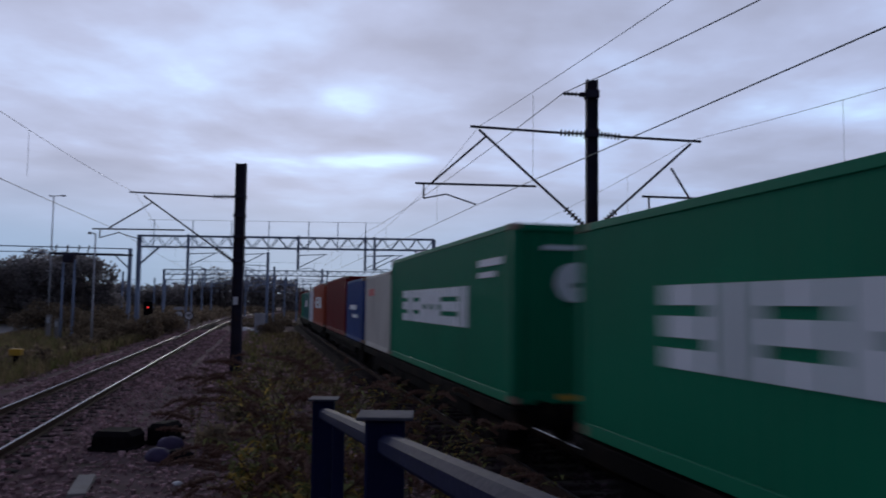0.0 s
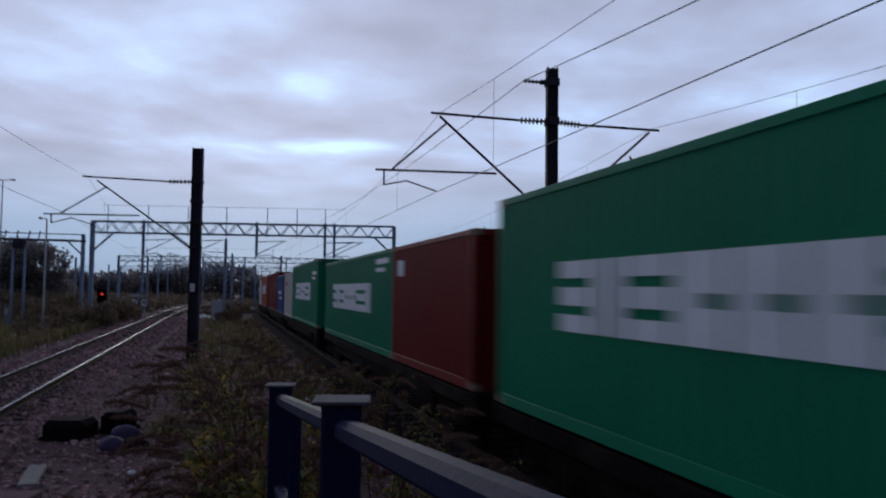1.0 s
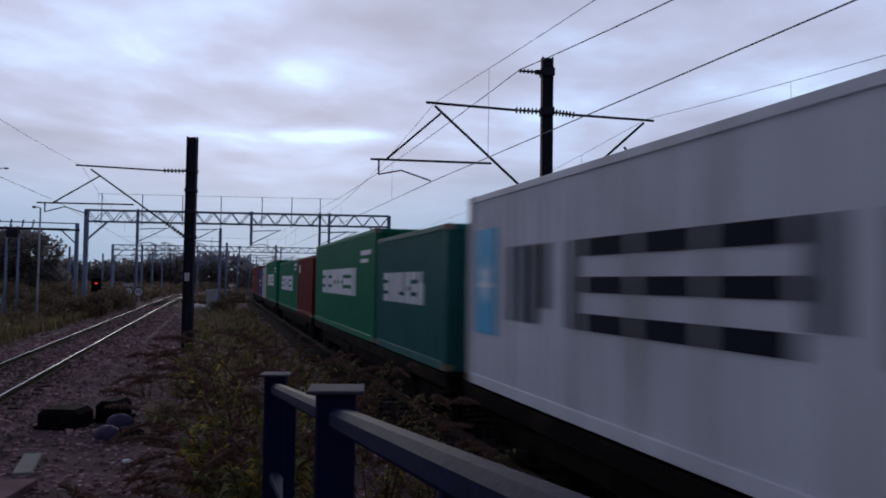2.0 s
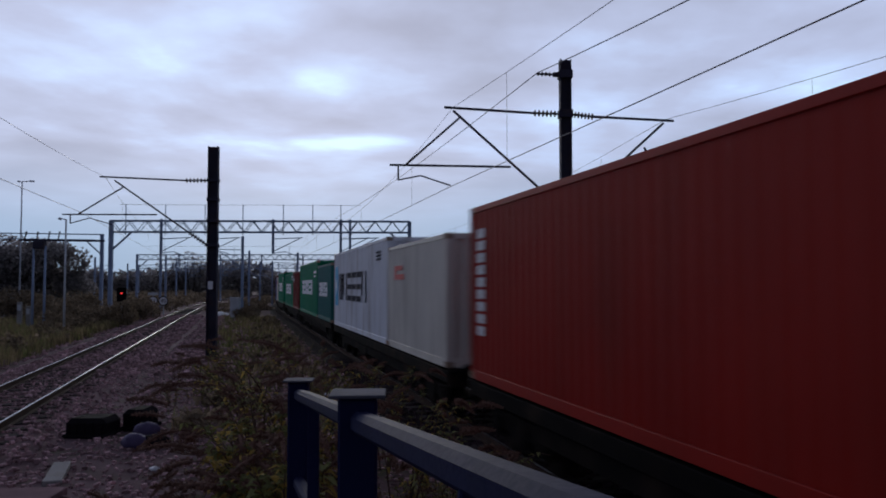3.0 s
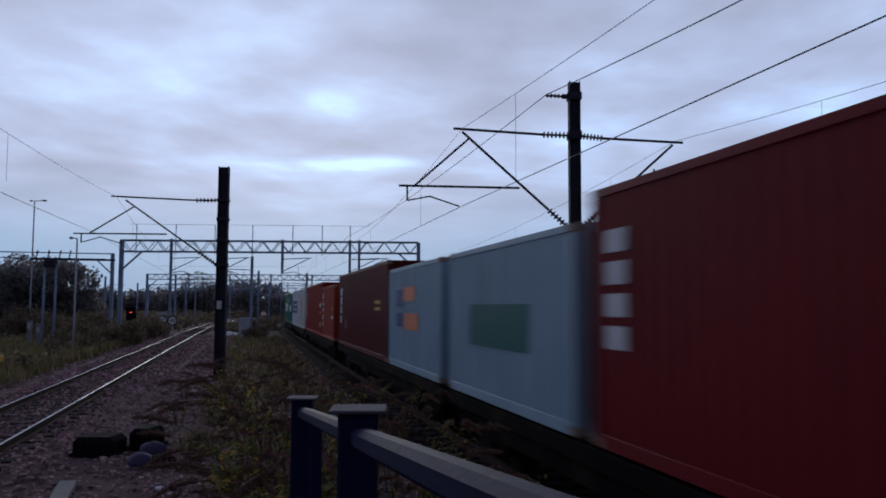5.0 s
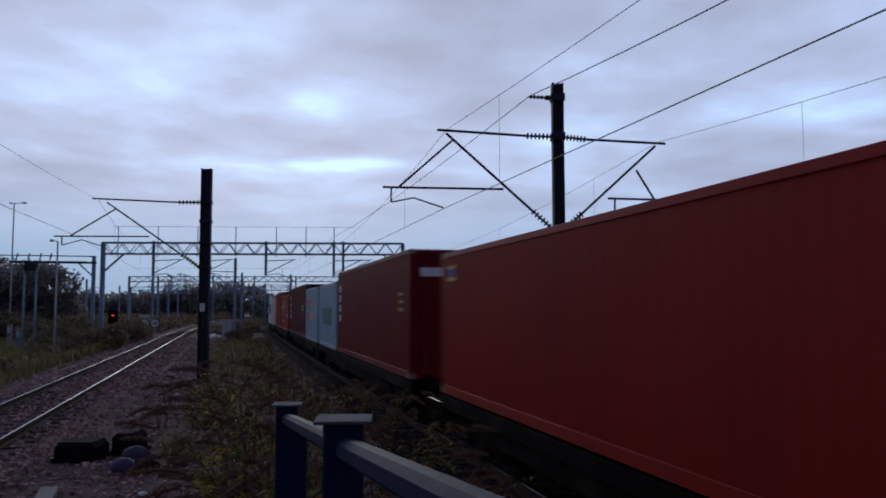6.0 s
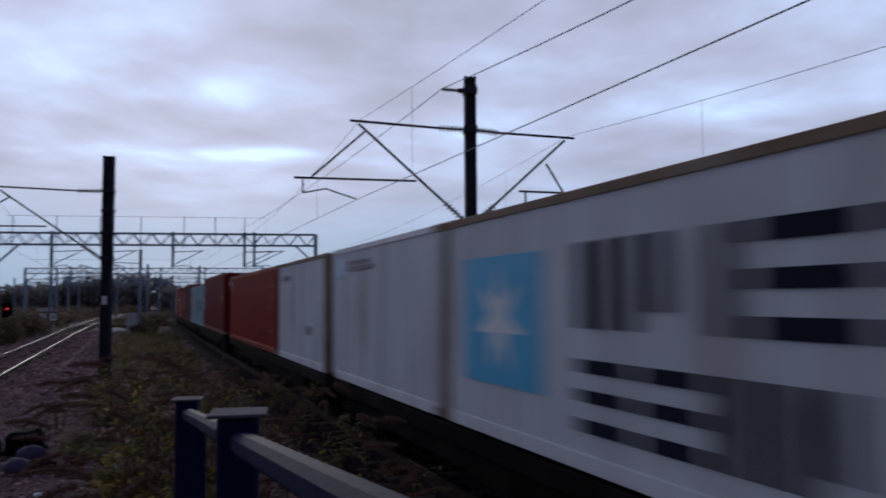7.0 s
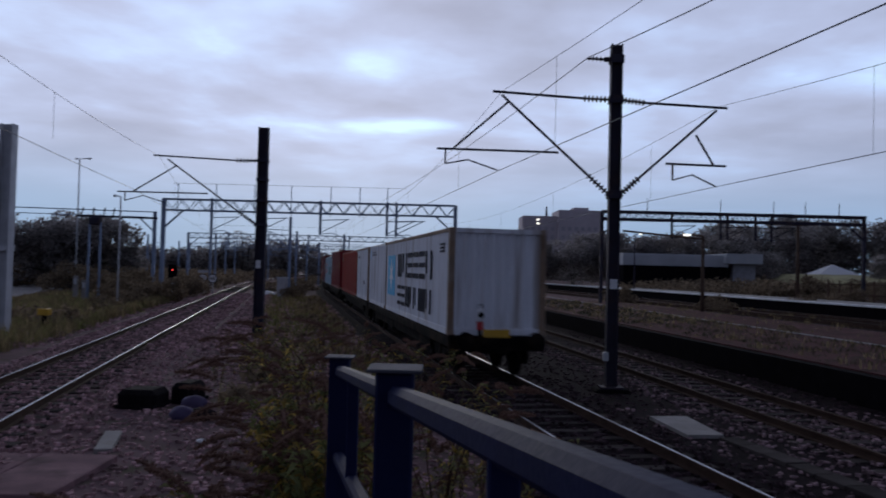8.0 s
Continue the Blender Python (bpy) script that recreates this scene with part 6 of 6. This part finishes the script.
def speed_sign(x, number):
    s = thing("speed_sign", pose(x, 72, ground_z(x, 72)), "round white speed board with dark border on a post", "sign", "speed boards")
    part("post", bm_bar(B(), (0, 0.05, -0.2), (0, 0.05, 2.1 if not number else 1.3), 0.05, 6), "galv", s)
    disc = part("disc", bm_bar(B(), (0, 0, 1.4), (0, 0.02, 1.4), 0.43, 24), "black", s)
    part("face", bm_bar(B(), (0, -0.006, 1.4), (0, 0.0, 1.4), 0.35, 24), "white", disc)
    if not number:
        part("plate", bm_box(B(), (-0.45, 0.0, 1.92), (0.45, 0.02, 2.16), 0.004), "galv", s, "small pale plate above the disc")
    if number:
        cu = bpy.data.curves.new("number", "FONT")
        cu.body, cu.size, cu.align_x, cu.align_y, cu.extrude = number, 0.48, "CENTER", "CENTER", 0.002
        tmp = new("number_curve", cu)
        me = bpy.data.meshes.new_from_object(tmp)
        bpy.data.objects.remove(tmp)
        me.materials.append(M["black"])
        part("number", me, None, disc, at=pose(0, -0.010, 1.4, 90, 0, 0))
    else:
        for dx in (-0.08, 0.06):
            part("bar", bm_box(B(), (dx * 1.6 - 0.045, -0.011, 1.23), (dx * 1.6 + 0.045, -0.007, 1.57)), "black", disc)


speed_sign(-21.75, "")
speed_sign(-20.85, "40")


def small_things():
    # two upturned black trays and a pair of sacks on the gravel
    for x, y, rz, w, h in ((-5.46, 14.7, -6, 0.74, 0.34), (-4.82, 15.3, -8, 0.44, 0.38)):
        z = ground_z(x, y)
        c = thing("plastic_crate", pose(x, y, z, 0, 0, rz), "black weathered plastic crate upturned on the gravel", "crate", "crates")
        part("body", bm_box(B(), (-w / 2, -0.35, -0.02), (w / 2, 0.35, h), 0.09), "rubber", c)
        part("rim", bm_box(B(), (-w / 2 - 0.03, -0.38, 0.0), (w / 2 + 0.03, 0.38, 0.07), 0.02), "rubber", c)
        for i in range(5):
            part("rib", bm_box(B(), (-w / 2 + 0.08 + i * (w - 0.16) / 4 - 0.015, -0.37, 0.05), (-w / 2 + 0.08 + i * (w - 0.16) / 4 + 0.015, -0.34, h - 0.06)), "rubber", c)
    for x, y, sx, sz, seed in ((-4.33, 13.45, 0.21, 0.14, 1), (-4.40, 14.3, 0.23, 0.17, 2), (-4.06, 13.6, 0.26, 0.12, 3)):
        bm = B()
        bmesh.ops.create_icosphere(bm, subdivisions=3, radius=1.0)
        for v in bm.verts:
            k = 1 + 0.16 * noise.noise(v.co * 1.8 + Vector((seed * 5, 0, 0))) + 0.05 * noise.noise(v.co * 5)
            v.co = Vector((v.co.x * sx * k, v.co.y * sx * 0.8 * k, max(-0.12, v.co.z * sz * k + sz * 0.85)))
        for f in bm.faces:
            f.smooth = True
        ob = part("sack", bm, "rubber" if seed == 3 else "bag", None)
        tagged_at(ob, pose(x, y, ground_z(x, y) - 0.02), "lumpy black plastic sack lying on gravel" if seed == 3 else "lumpy purple-grey plastic sack lying on gravel", "sack", "sacks")
    # pale bits of litter
    rng = random.Random(71)
    for x, y, s in ((-3.55, 11.9, 0.07), (-16.2, 74, 0.8), (-15.6, 73.6, 0.5), (-3.5, 18.5, 0.3), (-1.9, 21, 0.25), (-1.2, 12.5, 0.06), (-0.4, 13.5, 0.06)):
        bm = B()
        bmesh.ops.create_icosphere(bm, subdivisions=2, radius=s)
        for v in bm.verts:
            v.co *= 1 + 0.35 * noise.noise(v.co / s * 1.6 + Vector((x, y, 0)))
            v.co.z = max(-0.02, v.co.z * 0.45)
        ob = part("litter", bm, "white", None)
        tagged_at(ob, pose(x, y, ground_z(x, y) + 0.01), "crumpled white plastic litter on the ground", "litter", "litter")
    # crossing slabs at the near end of the gravel
    for i, (x0, x1) in enumerate(((-6.2, -5.25), (-5.22, -4.25), (-7.4, -6.23))):
        bm = bm_box(B(), (x0, 8.7, -0.1), (x1, 10.6, 0.0), 0.012)
        ob = part("paving_slab", bm, "slab", None)
        tagged_at(ob, pose(0, 0, 0.075 + 0.004 * i), "worn brown-grey concrete crossing slab", "slab", "crossing slabs")
    bm = bm_box(B(), (-0.12, -0.58, -0.06), (0.12, 0.58, 0.03), 0.01)
    tagged_at(part("trough_lid", bm, "concrete", None), pose(-4.8, 11.6, 0.03, 1, 1, 15.7), "pale concrete trough lid on the gravel", "slab")
    # concrete cable trough beside the running line
    t = thing("cable_trough", pose(0, 0, 0), "concrete cable trough with loose lids beside the track", "cable trough")
    bm = bm_prism(B(), [(4.16, 15.72), (4.92, 15.82), (5.02, 14.02), (4.36, 13.95)], -0.25, -0.14)
    part("wide_lid", bm, "concrete", t, "broad pale concrete lid")
    for i in range(14):
        y = 13.6 - i * 0.62
        part("lid", bm_box(B(), (-0.19, -0.30, -0.08), (0.19, 0.30, 0.0), 0.01), "sleeper", t, at=pose(5.12 + (13.6 - y) * 0.205, y, -0.15 + 0.006 * (i % 3), 0, 0, 11.5))
    # yellow-topped marker, pale posts and a grey cabinet on the left verge
    y = thing("marker_post", pose(-15.6, 31.2, ground_z(-15.6, 31.2)), "yellow-capped dark lineside telephone post", "marker post")
    part("post", bm_bar(B(), (0, 0, -0.2), (0, 0, 0.55), 0.1, 8), "black", y)
    part("cap", bm_box(B(), (-0.22, -0.16, 0.5), (0.22, 0.16, 0.76), 0.03), "yellow", y, "yellow box")
    for x, yy, h in ((-23.1, 50, 1.75), (-22.75, 50.4, 1.5)):
        p = thing("concrete_post", pose(x, yy, ground_z(x, yy)), "pale concrete post standing in the grass", "post", "pale posts")
        part("post", bm_box(B(), (-0.13, -0.1, -0.2), (0.13, 0.1, h), 0.02), "concrete", p)
        part("plate", bm_box(B(), (-0.1, -0.115, h - 0.5), (0.1, -0.1, h - 0.15)), "galv", p)
    c = thing("lineside_cabinet", pose(-13.4, 66.5, ground_z(-13.4, 66.5)), "grey metal lineside cabinet beside the track", "cabinet")
    part("body", bm_box(B(), (-0.38, -0.3, -0.1), (0.38, 0.3, 1.7), 0.02), "galv", c)
    part("lid", bm_box(B(), (-0.42, -0.34, 1.7), (0.42, 0.34, 1.78), 0.01), "galv", c)


small_things()


# ---------------- buildings ----------------
def shed():
    s = thing("warehouse", pose(0, 0, 0), "low pale industrial shed with dark base", "building")
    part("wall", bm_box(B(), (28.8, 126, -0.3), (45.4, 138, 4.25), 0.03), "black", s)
    part("fascia", bm_box(B(), (28.6, 125.7, 4.25), (45.4, 138.3, 6.0), 0.05), "cladding", s, "pale grey fascia")
    part("roof", bm_box(B(), (28.8, 126, 6.0), (45.2, 138, 6.15), 0.02), "cladding", s)
    part("porch", bm_box(B(), (46.2, 126, -0.3), (49.8, 138, 4.8), 0.03), "cabinet", s, "grey end bay")
    part("canopy", bm_box(B(), (44.6, 124.6, 4.8), (50.4, 138.3, 6.4), 0.05), "cladding", s)



def tower():
    t = thing("tower_block", pose(0, 0, 0), "grey concrete block of flats on the skyline", "building")
    part("wall", bm_box(B(), (26.0, 260, 0), (37.5, 275, 21.4), 0.05), "tower", t)
    part("wall", bm_box(B(), (37.5, 258, 0), (52, 275, 23.4), 0.05), "tower", t)
    part("roof_box", bm_box(B(), (43, 262, 23.4), (48, 270, 24.6), 0.05), "tower", t)
    part("mast", bm_bar(B(), (34, 262, 21.4), (34, 262, 24.6), 0.5, 6, 0.2), "mast", t)
    for fx0, n, y in ((26.8, 5, 259.97), (38.5, 6, 257.97)):
        for i in range(n):
            for j in range(6):
                part("window", bm_box(B(), (fx0 + i * 2.1, y - 0.03, 2.6 + j * 2.8), (fx0 + 1.2 + i * 2.1, y + 0.05, 3.9 + j * 2.8)), "hazed_pane", t)
    part("lit_window", bm_box(B(), (30.6, 259.9, 18.6), (31.4, 259.98, 19.2)), "lamp_glow", t, "two lit windows")
    part("lit_window", bm_box(B(), (30.6, 259.9, 19.9), (31.4, 259.98, 20.4)), "lamp_glow", t)


def house(x, y, w, h, rz):
    s = thing("house", pose(x, y, ground_z(x, y), 0, 0, rz), "brick house with a pitched slate roof and pale gable", "house", "houses beyond the station")
    part("wall", bm_box(B(), (-w / 2, -4, -0.3), (w / 2, 4, h)), "brickwall", s)
    bm = B()
    for sx in (-1, 1):
        q = [bm.verts.new(p) for p in ((sx * (w / 2 + 0.3), -4.3, h - 0.1), (sx * (w / 2 + 0.3), 4.3, h - 0.1), (0, 4.3, h + w * 0.42), (0, -4.3, h + w * 0.42))]
        bm.faces.new(q)
    bmesh.ops.solidify(bm, geom=bm.faces[:], thickness=0.2)
    roof = part("roof", bm, "roof", s)
    part("chimney", bm_box(B(), (-0.5, 1.2, h + w * 0.2), (0.4, 2.0, h + w * 0.42 + 1.2), 0.03), "brickwall", roof)
    g = B()
    v = [g.verts.new(p) for p in ((-w / 2, -4.02, h), (w / 2, -4.02, h), (0, -4.02, h + w * 0.40), (-w / 2, -3.8, h), (w / 2, -3.8, h), (0, -3.8, h + w * 0.40))]
    for f in ((0, 1, 2), (5, 4, 3), (0, 3, 4, 1), (1, 4, 5, 2), (2, 5, 3, 0)):
        g.faces.new([v[k] for k in f])
    part("gable", g, "cabinet", s, "pale rendered gable")
    for dx in (-w / 4, w / 4):
        for z in (1.0, 3.6):
            win = part("window", bm_box(B(), (dx - 0.6, -4.06, z), (dx + 0.6, -3.98, z + 1.3)), "white", s)
            part("pane", bm_box(B(), (dx - 0.52, -4.07, z + 0.08), (dx + 0.52, -4.0, z + 1.22)), "glass", win)


shed()
tower()
for hx, hy, hw, hh, hr in ((75, 124, 7.5, 5.6, -5), (84, 122, 7, 5.4, 10), (94, 120, 8, 5.8, 0), (104, 118, 7, 5.4, 6)):
    house(hx, hy, hw, hh, hr)


def tent():
    t = thing("marquee", pose(64.0, 130, 1.3), "white pitched marquee roof beyond the fence", "tent")
    bm = B()
    base = [bm.verts.new(p) for p in ((-3.8, -3, 2.0), (3.8, -3, 2.0), (3.8, 3, 2.0), (-3.8, 3, 2.0))]
    topv = bm.verts.new((0, 0, 3.9))
    for i in range(4):
        bm.faces.new((base[i], base[(i + 1) % 4], topv))
    bm.faces.new(base[::-1])
    part("canopy", bm, "white", t)
    for sx in (-3.6, 3.6):
        for sy in (-2.8, 2.8):
            part("pole", bm_bar(B(), (sx, sy, -2), (sx, sy, 2.05), 0.06, 6), "galv", t)


tent()


def grass_bank():
    bm = B()
    rows = [[bm.verts.new((x, y, z * smooth((x - 50) / 9) + 0.12 * noise.noise(Vector((x * 0.3, y * 0.3, 9))))) for x in range(48, 91, 2)] for y, z in ((84, 0.0), (92, 0.7), (100, 1.5), (108, 2.4), (116, 3.2), (124, 3.5), (140, 3.5))]
    for ra, rb in zip(rows, rows[1:]):
        for i in range(len(ra) - 1):
            bm.faces.new((ra[i], ra[i + 1], rb[i + 1], rb[i]))
    tagged(new("grass_bank", mesh_of("grass_bank", bm, "meadow")), "pale dry grass bank behind the station", "ground", kind="structure")


grass_bank()


def fence():
    f = thing("fence", pose(0, 0, 0), "dark timber fence behind the far platform", "fence")
    for i in range(40):
        part("post", bm_box(B(), (35.0 + i * 1.05, 72 + 0.01 * i - 0.06, 0.0), (35.14 + i * 1.05, 72.06 + 0.01 * i, 2.6)), "fence", f)
    for z in (1.2, 2.2):
        part("rail", bm_box(B(), (35, 72.1, z), (77, 72.2, z + 0.12)), "fence", f)


fence()


# ---------------- what moves ----------------
def motions():
    for ob, ahead, z in RIDERS:
        walk(ob, [(t, along(TAIL + SPEED * (t - 8.0) + ahead, z)) for t in (0.0, 1.0, 2.0, 3.0, 4.0, 5.0, 6.0, 7.0, 8.0)])


motions()
